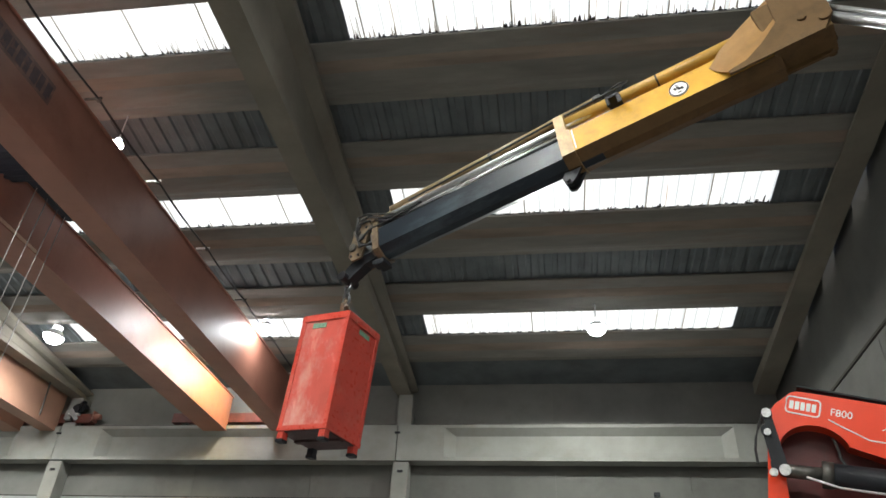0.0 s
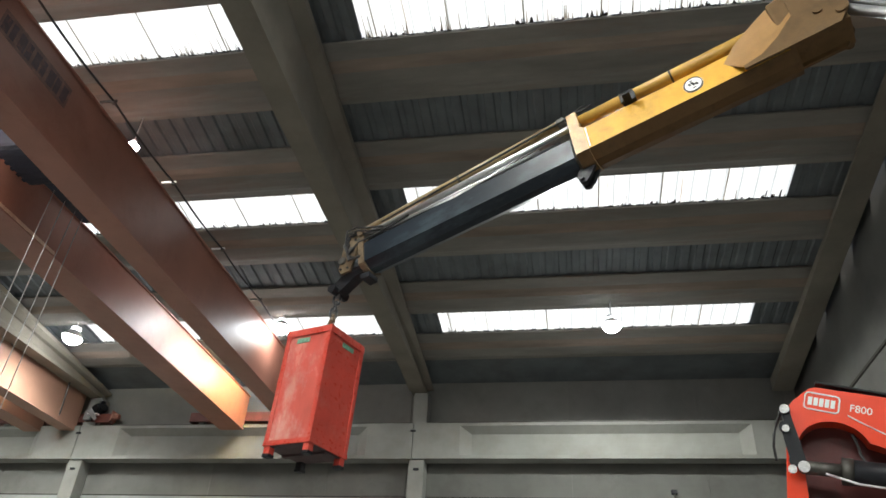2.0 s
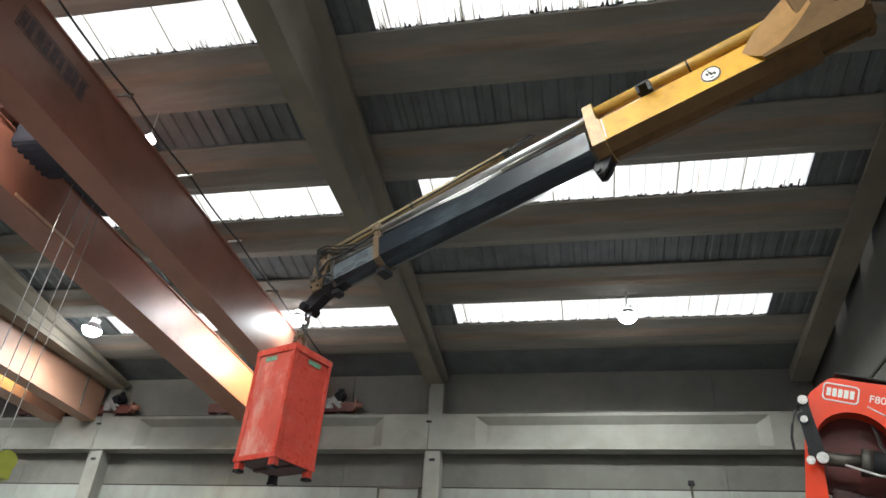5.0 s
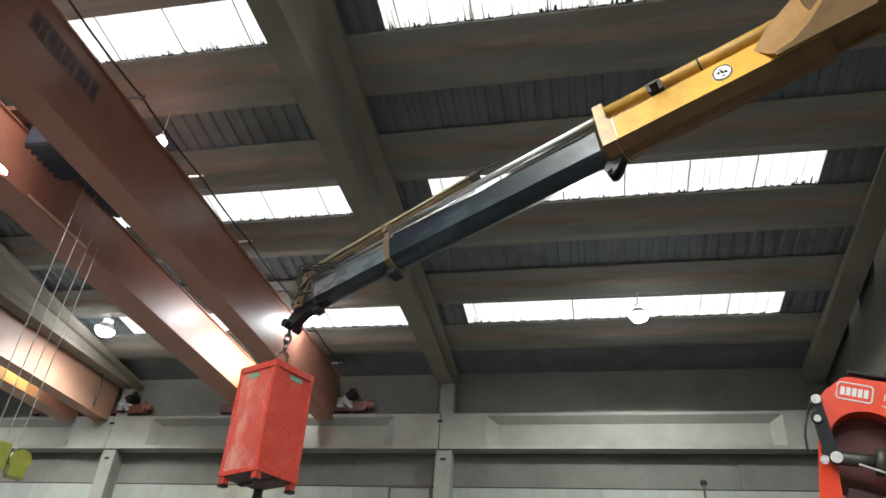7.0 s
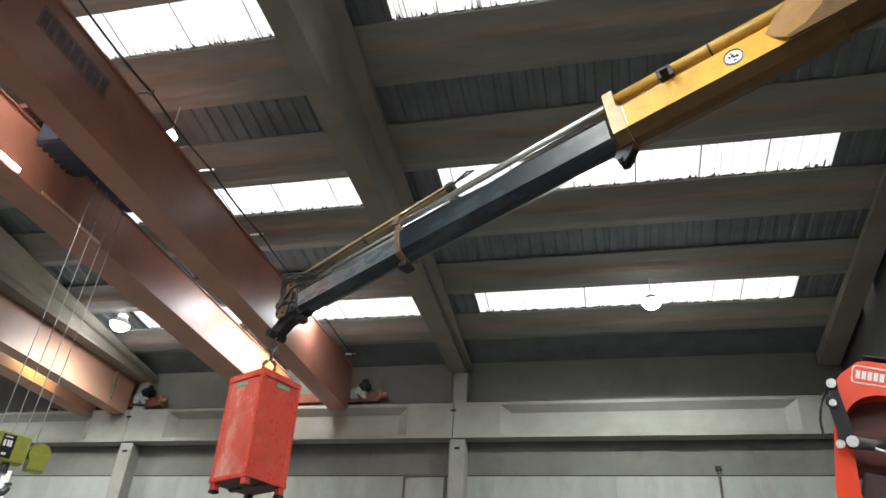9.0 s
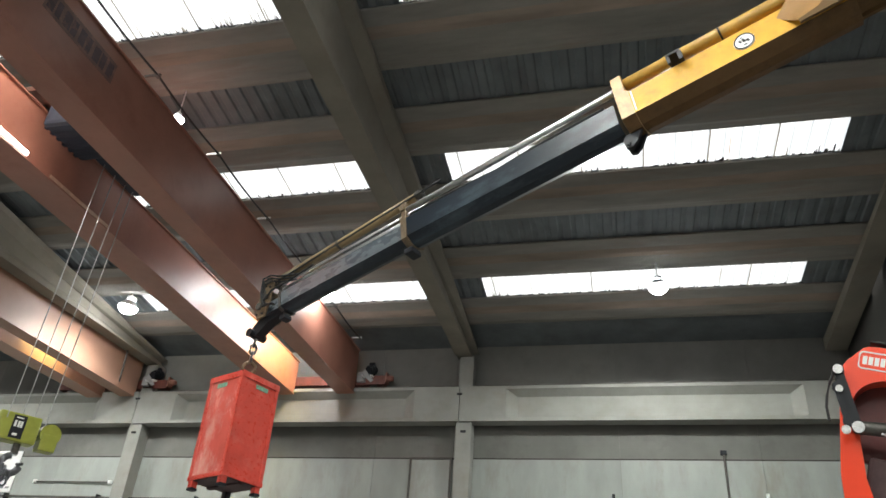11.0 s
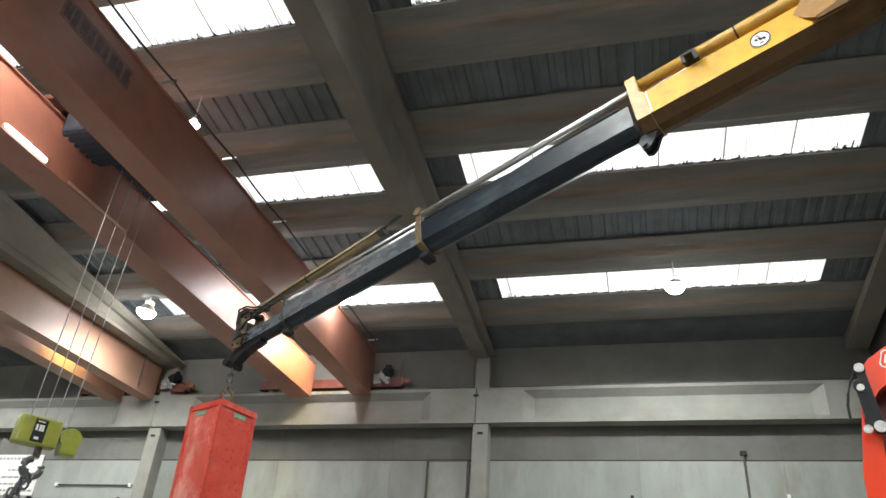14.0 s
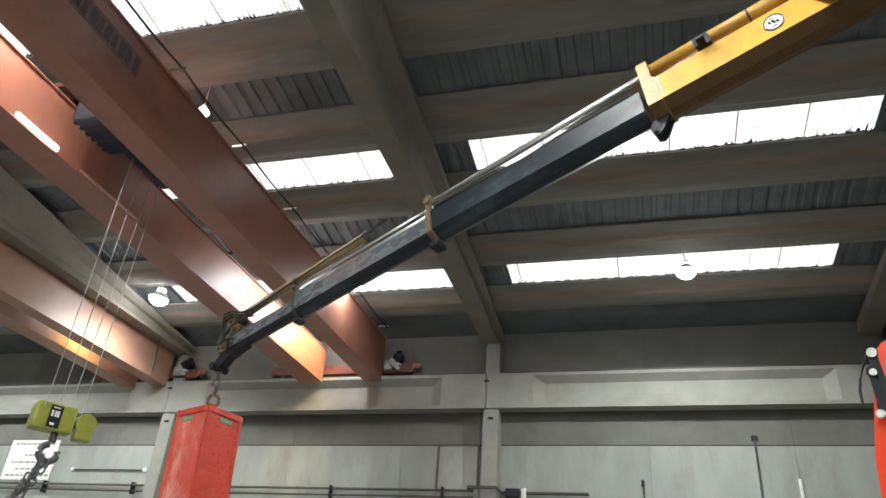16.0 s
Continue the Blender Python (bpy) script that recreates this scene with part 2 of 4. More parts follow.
def tube(bm, pts, r, seg=8):
    """A bent tube through the points."""
    pts = [Vector(p) for p in pts]
    rings = []
    for i, p in enumerate(pts):
        d = (pts[min(i + 1, len(pts) - 1)] - pts[max(i - 1, 0)]).normalized()
        q = d.to_track_quat("Z", "Y").to_matrix()
        rings.append([bm.verts.new(p + q @ Vector((r * math.cos(2 * math.pi * k / seg), r * math.sin(2 * math.pi * k / seg), 0))) for k in range(seg)])
    for a, b in zip(rings, rings[1:]):
        for k in range(seg):
            bm.faces.new((a[k], a[(k + 1) % seg], b[(k + 1) % seg], b[k]))
    bm.faces.new(rings[0])
    bm.faces.new(rings[-1][::-1])
    return bm


def arc(c, r, a0, a1, n, plane="xz"):
    out = []
    for i in range(n + 1):
        a = radians(a0 + (a1 - a0) * i / n)
        u, w = r * math.cos(a), r * math.sin(a)
        out.append({"xz": (c[0] + u, c[1], c[2] + w), "xy": (c[0] + u, c[1] + w, c[2]), "yz": (c[0], c[1] + u, c[2] + w)}[plane])
    return out


def bm_():
    return bmesh.new()


# ================= the hall =================
WALL_Y, RUN_Y = 18.08, 17.58        # wall face, runway beam face
BAY, COL_X = 9.44, -3.9             # column spacing, a column's centre
X0, X1, Y0 = -34.0, 5.62, -18.0     # the hall's far sides
SLOPE, ROOF_Z = -0.11, 9.45


def roof(y):
    return ROOF_Z + SLOPE * (abs(y) - 17.58)


def structure(ob, label, category):
    return tagged(ob, label, category, kind="structure")


structure(part("floor", box(bm_(), X0, X1, Y0, WALL_Y + 0.3, -0.2, 0.0), FLOOR_MAT), "grey trowelled concrete workshop floor", "floor")

# --- back wall of horizontal precast panels
wall = structure(part("wall_north", box(bm_(), X0, X1, WALL_Y + 0.02, WALL_Y + 0.3, 0.0, 9.9), WALL_CONCRETE), "grey precast concrete panel wall", "wall")
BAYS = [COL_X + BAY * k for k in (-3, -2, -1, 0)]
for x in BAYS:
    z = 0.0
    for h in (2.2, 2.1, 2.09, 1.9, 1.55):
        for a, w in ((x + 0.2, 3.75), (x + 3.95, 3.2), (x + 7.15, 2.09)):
            # the row that starts at 6.39 m is a darker grey
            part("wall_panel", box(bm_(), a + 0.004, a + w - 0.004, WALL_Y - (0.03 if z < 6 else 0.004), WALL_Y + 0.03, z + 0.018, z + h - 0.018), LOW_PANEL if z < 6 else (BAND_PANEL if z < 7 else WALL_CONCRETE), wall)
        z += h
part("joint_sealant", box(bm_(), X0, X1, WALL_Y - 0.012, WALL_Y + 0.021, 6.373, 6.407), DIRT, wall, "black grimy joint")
structure(part("wall_south", box(bm_(), X0, X1, Y0 - 0.3, Y0, 0.0, 9.9), WALL_CONCRETE), "grey concrete panel wall", "wall")
structure(part("wall_west", box(bm_(), X0 - 0.3, X0, Y0, WALL_Y + 0.3, 0.0, 11.6), WALL_CONCRETE), "grey concrete panel wall", "wall")
GABLE = [(Y0, 0.0), (WALL_Y + 0.3, 0.0), (WALL_Y + 0.3, roof(18.38) + 0.1), (0.0, roof(0) + 0.1), (Y0, roof(Y0) + 0.1)]
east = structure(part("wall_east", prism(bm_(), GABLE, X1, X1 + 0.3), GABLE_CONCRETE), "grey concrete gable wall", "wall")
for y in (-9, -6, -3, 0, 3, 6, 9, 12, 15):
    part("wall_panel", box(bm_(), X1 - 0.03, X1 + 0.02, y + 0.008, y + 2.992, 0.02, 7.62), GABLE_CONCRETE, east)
part("ledge", box(bm_(), X1 - 0.05, X1 + 0.02, Y0, WALL_Y - 0.1, 7.64, 7.7, 0.01), DIRT, east, "dark grimy ledge")
b = bm_()
for side in (1, -1):                # its underside falls a little faster than the roof
    prism(b, [(0.0, roof(0) - 0.215), (17.7 * side, roof(17.7) - 0.215), (17.7 * side, roof(17.7) - 0.52), (10.5 * side, roof(10.5) - 0.27), (0.0, roof(0) - 0.27)], 5.0, 5.48)
structure(part("edge_beam", b, BEAM_CONCRETE), "sloping grey concrete edge beam under the purlins", "beam")


def column(x):
    c = thing("column", "square grey precast concrete column with a corbel", "column", "columns along the wall", pose(x + 0.13, 0, 0))
    part("shaft", box(bm_(), -0.2, 0.2, RUN_Y + 0.06, WALL_Y - 0.006, 0.0, 7.2, 0.02), CONCRETE, c)
    part("upper_shaft", box(bm_(), -0.19, 0.19, RUN_Y + 0.1, WALL_Y - 0.006, 7.205, 9.0, 0.02), CONCRETE, c)
    part("bracket", box(bm_(), -0.07, 0.07, RUN_Y + 0.03, RUN_Y + 0.065, 6.93, 6.99, 0.01), BLACK, c, "small black bracket")
    return c


for x in BAYS:
    column(x)


def runway_beam(x):
    """Precast crane runway beam of one bay: a trough-faced I section with solid ends."""
    r = thing("runway_beam", "grey precast concrete crane runway beam", "beam", "crane runway beams", pose(x, 0, 0))
    b = bm_()
    yf, yb, zt, zb = RUN_Y, RUN_Y + 0.4, 8.13, 7.21
    e, s = 1.21, 0.28                       # solid end, sloping splay
    x0, x1 = 0.012, BAY - 0.012
    zi_t, zi_b, dep = 8.05, 7.30, 0.2
    outer = [(x0, zb), (x1, zb), (x1, zt), (x0, zt)]
    inner = [(e, zi_b), (BAY - e, zi_b), (BAY - e, zi_t), (e, zi_t)]
    deepi = [(e + s, zi_b + 0.03), (BAY - e - s, zi_b + 0.03), (BAY - e - s, zi_t - 0.16), (e + s, zi_t - 0.16)]
    o = [b.verts.new((p[0], yf, p[1])) for p in outer]
    i = [b.verts.new((p[0], yf, p[1])) for p in inner]
    d = [b.verts.new((p[0], yf + dep, p[1])) for p in deepi]
    k = [b.verts.new((p[0], yb, p[1])) for p in outer]
    for n in range(4):
        m = (n + 1) % 4
        b.faces.new((o[n], o[m], i[m], i[n]))
        b.faces.new((i[n], i[m], d[m], d[n]))
        b.faces.new((o[n], o[m], k[m], k[n]))
    b.faces.new(d)
    b.faces.new(k)
    part("beam_body", b, CONCRETE, r)
    part("rail", box(bm_(), 0, BAY, yf + 0.16, yf + 0.24, 8.134, 8.21), DARK_STEEL, r, "steel crane rail")
    part("joint_pad", box(bm_(), -0.07, 0.07, yf - 0.03, yf + 0.02, 7.9, 7.95, 0.01), BLACK, r)
    return r


for x in BAYS:
    runway_beam(x)


# --- roof: double-pitch main beams, purlins, corrugated and translucent sheets
def main_beam(x):
    m = thing("roof_beam", "deep grey precast concrete roof beam with flat underside", "beam", "main roof beams", pose(x, 0, 0))
    for side in (1, -1):
        ys = [0.0, 4.0, 8.0, 12.0, 17.9]
        b = bm_()
        rings = []
        for y in ys:
            zt = roof(y) - 0.215
            H = zt - 9.0
            z1, z2, z3, z4 = 9.0 + min(0.14, 0.25 * H), 9.0 + min(0.24, 0.4 * H), zt - min(0.3, 0.4 * H), zt - min(0.15, 0.2 * H)
            prof = [(-0.2, 9.0), (0.2, 9.0), (0.2, z1), (0.14, z2), (0.14, z3), (0.34, z4), (0.34, zt), (-0.34, zt), (-0.34, z4), (-0.14, z3), (-0.14, z2), (-0.2, z1)]
            rings.append([b.verts.new((p[0], y * side, p[1])) for p in prof])
        for p, q in zip(rings, rings[1:]):
            for n in range(12):
                b.faces.new((p[n], p[(n + 1) % 12], q[(n + 1) % 12], q[n]))
        b.faces.new(rings[0])
        b.faces.new(rings[-1])
        part("beam_half", b, BEAM_CONCRETE, m)
    return m


for x in BAYS:
    main_beam(x + 0.07)

PITCH, PUR_W = 2.07, 1.2
PUR = [15.56 - PITCH * k for k in range(8)]      # near faces of the purlins


def build_purlin():
    """Wide, shallow precast roof element: a trough with a rounded belly between two thin lips."""
    p = thing("purlin", "wide shallow grey-brown precast concrete roof purlin", "purlin", "roof purlins")
    L = BAY - 0.03

    def lean(pts):
        return [(y, z + SLOPE * y) for y, z in pts]

    belly = [(0.07, -0.004), (0.07, -0.05), (0.2, -0.075), (0.27, -0.1), (0.35, -0.155), (0.44, -0.19), (0.55, -0.2), (0.76, -0.2), (0.86, -0.18), (0.98, -0.11), (1.13, -0.05), (1.13, -0.004)]
    b = prism(bm_(), lean(belly), 0, L, "x")
    bmesh.ops.recalc_face_normals(b, faces=b.faces)
    for f in b.faces:
        c = f.calc_center_median()
        f.material_index = 1 if 0.28 < c.y < 0.43 and f.normal.z < -0.2 else 0
    part("belly", b, [PURLIN_CONCRETE, RUSTY_CONCRETE], p)
    part("lip", prism(bm_(), lean([(0.0, 0.0), (0.07, 0.0), (0.07, -0.055), (0.0, -0.04)]), 0, L, "x"), PURLIN_CONCRETE, p)
    part("lip", prism(bm_(), lean([(1.13, 0.0), (PUR_W, 0.0), (PUR_W, -0.03), (1.13, -0.045)]), 0, L, "x"), PURLIN_CONCRETE, p)
    return p


purlin = build_purlin()
first = True
for x in BAYS:
    for y in PUR:
        for side in (1, -1):
            m = pose(x + (0.015 if side > 0 else BAY - 0.015), y * side, roof(y) - 0.012, 0, 0, 0 if side > 0 else 180)
            if first:
                purlin.matrix_basis, first = m, False
            else:
                copy_thing(purlin, m)


def corrugated(x0, x1, y0, y1, pitch=0.28, depth=0.032):
    """Trapezoid-ribbed sheet that follows the roof slope between y0 and y1; ribs run along y."""
    b = bm_()
    n = max(1, round((x1 - x0) / pitch))
    xs = []
    for i in range(n):
        a = x0 + (x1 - x0) * i / n
        w = (x1 - x0) / n
        xs += [(a, 0), (a + w * 0.5, 0), (a + w * 0.6, depth), (a + w * 0.9, depth)]
    xs.append((x1, 0))
    lo = [b.verts.new((x, y0, roof(y0) + h + 0.01)) for x, h in xs]
    hi = [b.verts.new((x, y1, roof(y1) + h + 0.01)) for x, h in xs]
    for i in range(len(xs) - 1):
        b.faces.new((lo[i], lo[i + 1], hi[i + 1], hi[i]))
    return b


SKY_ROWS = [k for k in range(8) if k % 2 == 0]   # translucent strips lie before every second purlin
for side in (1, -1):
    for k, y in enumerate(PUR):
        y1, y0 = y + 0.06, y - PITCH + PUR_W - 0.06
        if y0 < 0.2:
            continue
        for x in BAYS:
            right = min(x + BAY, X1 + 0.2)
            left = x + (1.34 if x == BAYS[2] else 1.0)
            spans = [("roof_sheet", x, right, ROOF_SHEET)]
            if k in SKY_ROWS:
                spans = [("roof_sheet", x, left, ROOF_SHEET), ("skylight", left, x + 8.1 + (0.94 if x == BAYS[2] else 0), SHEET), ("roof_sheet", x + 8.1 + (0.94 if x == BAYS[2] else 0), right, ROOF_SHEET)]
            for name, a, c, m in spans:
                ob = part(name, corrugated(a, c, y0 * side, y1 * side), m)
                if name == "skylight" and side > 0 and x > -20:
                    gap, at = (1.148, -0.366) if x == BAYS[3] else (1.2, -6.355)
                    for q in range(-8, 9):
                        xa = at + gap * q - 0.012
                        if not a + 0.1 < xa < c - 0.1 or (k == 0 and q not in (-2, 0, 3)):
                            continue
                        bb = bm_()
                        v = [bb.verts.new(p) for p in ((xa, y0, roof(y0) - 0.004), (xa + 0.024, y0, roof(y0) - 0.004), (xa + 0.024, y1, roof(y1) - 0.004), (xa, y1, roof(y1) - 0.004))]
                        bb.faces.new(v)
                        part("lap_joint", bb, LAP, ob)
                    bb = bm_()
                    xx = a
                    rnd = random.Random(int(x * 10) + k)
                    while xx < c:
                        w = rnd.uniform(0.02, 0.07)
                        hgt = 0.018 + (rnd.random() ** 5) * 0.1 + (rnd.random() ** 2 * 0.3 if x == BAYS[3] and k == 2 and c - 0.45 < xx else 0.0)
                        v = [bb.verts.new(p) for p in ((xx, y - 0.006, roof(y) - 0.006), (xx + w, y - 0.006, roof(y) - 0.006), (xx + w * rnd.uniform(0.4, 0.9), y - 0.006 - hgt, roof(y - hgt) - 0.008), (xx + w * 0.3, y - 0.006 - hgt * 0.8, roof(y - hgt) - 0.008))]
                        bb.faces.new(v)
                        xx += w * rnd.uniform(0.6, 1.3)
                    part("dirt_fringe", bb, DIRT, ob, "black ragged dirt along the sheet's lower edge")
                    for q in range(64 if k == 4 else 8):      # brown runs of rust up the sheet
                        xa = a + rnd.random() ** (2.2 if q % 3 == 0 else 1.0) * (c - a) * 0.95 + 0.06
                        w, ln = rnd.uniform(0.008, 0.03), rnd.uniform(0.08, 0.5 if xa < a + 0.6 else 0.3)
                        bb = bm_()
                        bb.faces.new([bb.verts.new(p) for p in ((xa, y - 0.02, roof(y - 0.02) - 0.005), (xa + w, y - 0.02, roof(y - 0.02) - 0.005), (xa + w * 0.6, y - ln, roof(y - ln) - 0.005), (xa + w * 0.2, y - ln, roof(y - ln) - 0.005))])
                        part("rust_run", bb, LAP, ob)
                if name == "skylight":
                    tagged(ob, "bright weathered translucent corrugated roof sheet strip", "skylight", "skylight strips", kind="structure")
                else:
                    structure(ob, "dark grey corrugated fibre cement roof sheet", "roof")
# closed lids over the purlins, the eaves and the ridge
def capping(y0, y1, lift):
    b = bm_()
    b.faces.new([b.verts.new(p) for p in ((X0, y0, roof(y0) + lift), (X1, y0, roof(y0) + lift), (X1, y1, roof(y1) + lift), (X0, y1, roof(y1) + lift))])
    structure(part("roof_capping", b, ROOF_SHEET), "dark grey roof sheet over purlins and ridge", "roof")


for side in (1, -1):
    for y in PUR:
        capping(y * side, (y + PUR_W) * side, 0.02)
    capping(0.0, PUR[-1] * side, 0.03)
    capping((PUR[0] + PUR_W) * side, 18.4 * side, 0.03)


# ================= overhead travelling cranes =================
def girder(name_label, xr, xl, zb, zt, material, y0=-17.0):
    """Box girder across the hall, from wall to wall, with a bottom flange lip."""
    g = thing("crane_girder", name_label, "crane girder", "overhead crane girders")
    b = bm_()
    box(b, xl + 0.02, xr - 0.02, y0, RUN_Y + 0.05, zb + 0.022, zt - 0.022, 0.0)
    part("web_box", b, material, g)
    part("bottom_flange", box(bm_(), xl, xr, y0, RUN_Y + 0.05, zb, zb + 0.02), material, g)
    part("top_flange", box(bm_(), xl - 0.02, xr + 0.02, y0, RUN_Y + 0.05, zt - 0.02, zt), material, g)
    return g


G1 = girder("rust-red painted steel box girder of an overhead crane", -6.8, -7.3, 8.0, 9.25, CRANE_RED)
G2 = girder("rust-red painted steel box girder, brightly lit by a lamp", -8.54, -9.2, 8.0, 8.95, CRANE_RED)
part("crab_rail", box(bm_(), -9.02, -8.9, -17.0, RUN_Y, 8.951, 9.25), DARK_STEEL, G2, "dark steel trolley rail")
girder("red-oxide steel box girder of a second overhead crane, warm lamplight in its colour", -13.5, -13.95, 8.0, 9.2, CRANE_LIT_RED)
girder("red-oxide steel box girder of a second overhead crane, warm lamplight in its colour", -14.55, -15.1, 8.0, 9.2, CRANE_LIT_RED)

# unreadable faded lettering on the first girder
part("faded_patch", box(bm_(), -6.8195, -6.8175, 4.98, 6.42, 8.64, 9.0), FADED, G1, "faded darker patch of paint")
for k in range(9):
    y = 5.02 + 0.155 * k
    b = box(bm_(), -6.817, -6.8155, y, y + (0.12, 0.09, 0.13, 0.1)[k % 4], 8.69, 8.94)
    part("lettering", b, BLUE_GREY, G1, "faded dark blue lettering")


def end_carriage(x0, x1, paint):
    """Wheel carriage that runs on the rail and joins two girders."""
    c = thing("end_carriage", "painted steel end carriage with a drive motor on the rail", "crane carriage", "crane end carriages")
    b = box(bm_(), x0, x1, RUN_Y + 0.1, RUN_Y + 0.33, 8.26, 8.52, 0.012)
    part("carriage_beam", b, paint, c)
    for x in (x0 + 0.35, x1 - 0.35):
        part("wheel", rod(bm_(), (x, RUN_Y + 0.15, 8.36), (x, RUN_Y + 0.25, 8.36), 0.15, 20), DARK_STEEL, c)
    b = bm_()
    rod(b, (x1 - 0.42, RUN_Y - 0.02, 8.62), (x1 - 0.42, RUN_Y + 0.28, 8.74), 0.13, 18)
    rod(b, (x1 - 0.42, RUN_Y - 0.1, 8.59), (x1 - 0.42, RUN_Y - 0.02, 8.62), 0.1, 18)
    for k in range(5):
        rod(b, (x1 - 0.42, RUN_Y + 0.02 + 0.05 * k, 8.636 + 0.02 * k), (x1 - 0.42, RUN_Y + 0.035 + 0.05 * k, 8.642 + 0.02 * k), 0.142, 18)
    box(b, x1 - 0.5, x1 - 0.34, RUN_Y + 0.1, RUN_Y + 0.2, 8.78, 8.9, 0.01)
    part("motor", b, BLACK, c, "black ribbed drive motor")
    part("gearbox", box(bm_(), x1 - 0.78, x1 - 0.56, RUN_Y + 0.0, RUN_Y + 0.2, 8.32, 8.6, 0.03), GREY_PAINT, c, "pale grey gearbox")
    part("motor_mount", box(bm_(), x1 - 0.6, x1 - 0.3, RUN_Y - 0.1, RUN_Y + 0.02, 8.43, 8.47, 0.006), WHITE, c, "pale steel motor mount")
    part("guard_plate", prism(bm_(), [(x1 - 0.62, 8.5), (x1 - 0.52, 8.62), (x1 - 0.25, 8.3), (x1 - 0.33, 8.25)], RUN_Y - 0.12, RUN_Y - 0.105, "y"), GREY_PAINT, c, "pale slanting guard plate")
    b = box(bm_(), x1 + 0.002, x1 + 0.05, RUN_Y + 0.08, RUN_Y + 0.32, 8.32, 8.6, 0.01)
    rod(b, (x1 + 0.05, RUN_Y + 0.2, 8.46), (x1 + 0.2, RUN_Y + 0.2, 8.46), 0.09, 16, 0.07)
    part("buffer", b, CRANE_RED, c)
    return c


end_carriage(-10.2, -6.0, CARRIAGE_RED)
end_carriage(-16.2, -12.6, CARRIAGE_RED)


def supply_cable():
    """Sagging supply cable on arms beside the first girder."""
    c = thing("supply_cable", "dark supply cable hung on short arms beside the girder", "cable")
    pts = []
    stops = [1.0, 3.0, 5.0, 7.0, 8.97, 11.07, 13.1, 15.1, 17.0]
    for a, d in zip(stops, stops[1:]):
        for k in range(6):
            f = k / 6
            pts.append((-6.6, a + (d - a) * f, 9.33 - 0.045 * 4 * f * (1 - f)))
    pts.append((-6.6, 17.0, 9.33))
    part("cable_run", tube(bm_(), pts, 0.018, 6), RUBBER, c)
    for y in stops:
        part("arm", box(bm_(), -6.84, -6.56, y - 0.015, y + 0.015, 9.335, 9.365), WHITE if y in (8.97, 11.07, 17.0) else DARK_STEEL, c)
        part("clamp", box(bm_(), -6.63, -6.57, y - 0.03, y + 0.03, 9.29, 9.334, 0.006), DARK_STEEL, c)
    return c


supply_cable()


def walkway_rail():
    """Tubular rail and posts on the side of the second crane."""
    w = thing("maintenance_rail", "pale steel tube rail on posts along the second crane's girder", "rail")
    part("handrail", rod(bm_(), (-13.36, 8.0, 9.16), (-13.36, 16.7, 9.16), 0.028), WHITE, w)
    part("mid_rail", rod(bm_(), (-13.36, 8.0, 9.26), (-13.36, 16.7, 9.26), 0.02), DARK_STEEL, w)
    part("post", rod(bm_(), (-13.4, 16.66, 8.1), (-13.36, 16.56, 9.28), 0.022, 8), DARK_STEEL, w)
    for y in (12.2, 16.66):
        part("bracket", box(bm_(), -13.49, -13.2, y - 0.13, y - 0.09, 9.26, 9.3, 0.004), WHITE, w, "pale bracket")
    return w


walkway_rail()

# ================= lamps =================
def highbay(x, y, z, watts, tint=(0.97, 1.0, 0.96), soft=0.15, tilt=(0, 0), cone=174, size=1.0):
    """Lamp on a thin hanger; tilt turns its head about x and y."""
    h = thing("highbay_lamp", "bright white high-bay lamp hung under the roof", "lamp", "high-bay lamps", pose(x, y, z))
    head = pose(0, 0, 0, tilt[0], tilt[1], 0) @ Matrix.Scale(size, 4)
    b = bm_()
    bmesh.ops.create_cone(b, cap_ends=False, segments=28, radius1=0.21, radius2=0.1, depth=0.14, matrix=Matrix.Translation((0, 0, 0.09)))
    rod(b, (0, 0, 0.16), (0, 0, 0.26), 0.07)
    for k in range(10):
        a = 2 * math.pi * k / 10
        box(b, 0.06, 0.1, -0.004, 0.004, 0.17, 0.25, 0, Matrix.Rotation(a, 4, "Z"))
    bmesh.ops.transform(b, matrix=head, verts=b.verts)
    part("housing", b, ALUMINIUM, h)
    part("hanger", rod(bm_(), head @ Vector((0, 0, 0.2)), (0, 0, roof(y) - z + 0.005), 0.01), ALUMINIUM, h)
    b = bm_()
    bmesh.ops.create_uvsphere(b, u_segments=24, v_segments=10, radius=0.2, matrix=Matrix.Translation((0, 0, 0.02)) @ Matrix.Diagonal((1, 1, 0.8, 1)))
    bmesh.ops.delete(b, geom=[v for v in b.verts if v.co.z > 0.03], context="VERTS")
    bmesh.ops.transform(b, matrix=head, verts=b.verts)
    part("lens", b, LAMP_GLOW, h, "glowing white lens", True)
    d = bpy.data.lights.new("highbay", "SPOT")
    d.energy, d.spot_size, d.spot_blend, d.shadow_soft_size, d.color = watts, radians(cone), 0.25 if cone > 170 else 0.6, soft, tint
    s = new("highbay_light", d)
    s.matrix_basis = pose(x, y, z) @ pose(0, 0, 0, tilt[0], tilt[1], 0) @ pose(0, 0, -0.165 * size)
    return h


LAMP_W = 1050.0
highbay(1.04, 14.2, 9.0, 700.0)
highbay(-6.52, 14.3, 9.25, 22.0, soft=0.3)
highbay(-11.0, -0.5, 10.2, 500.0)
highbay(-19.0, 13.0, 9.0, 1300.0)
for x, y, z in [(0.0, -3.0, 9.9), (-3.2, 1.6, 10.3), (2.5, -8.0, 9.7), (-9.0, -7.0, 9.8), (-3.0, -12.0, 9.3), (-18.0, -4.0, 9.8)]:
    highbay(x, y, z, LAMP_W)
highbay(-2.4, -1.4, 10.2, 450.0)
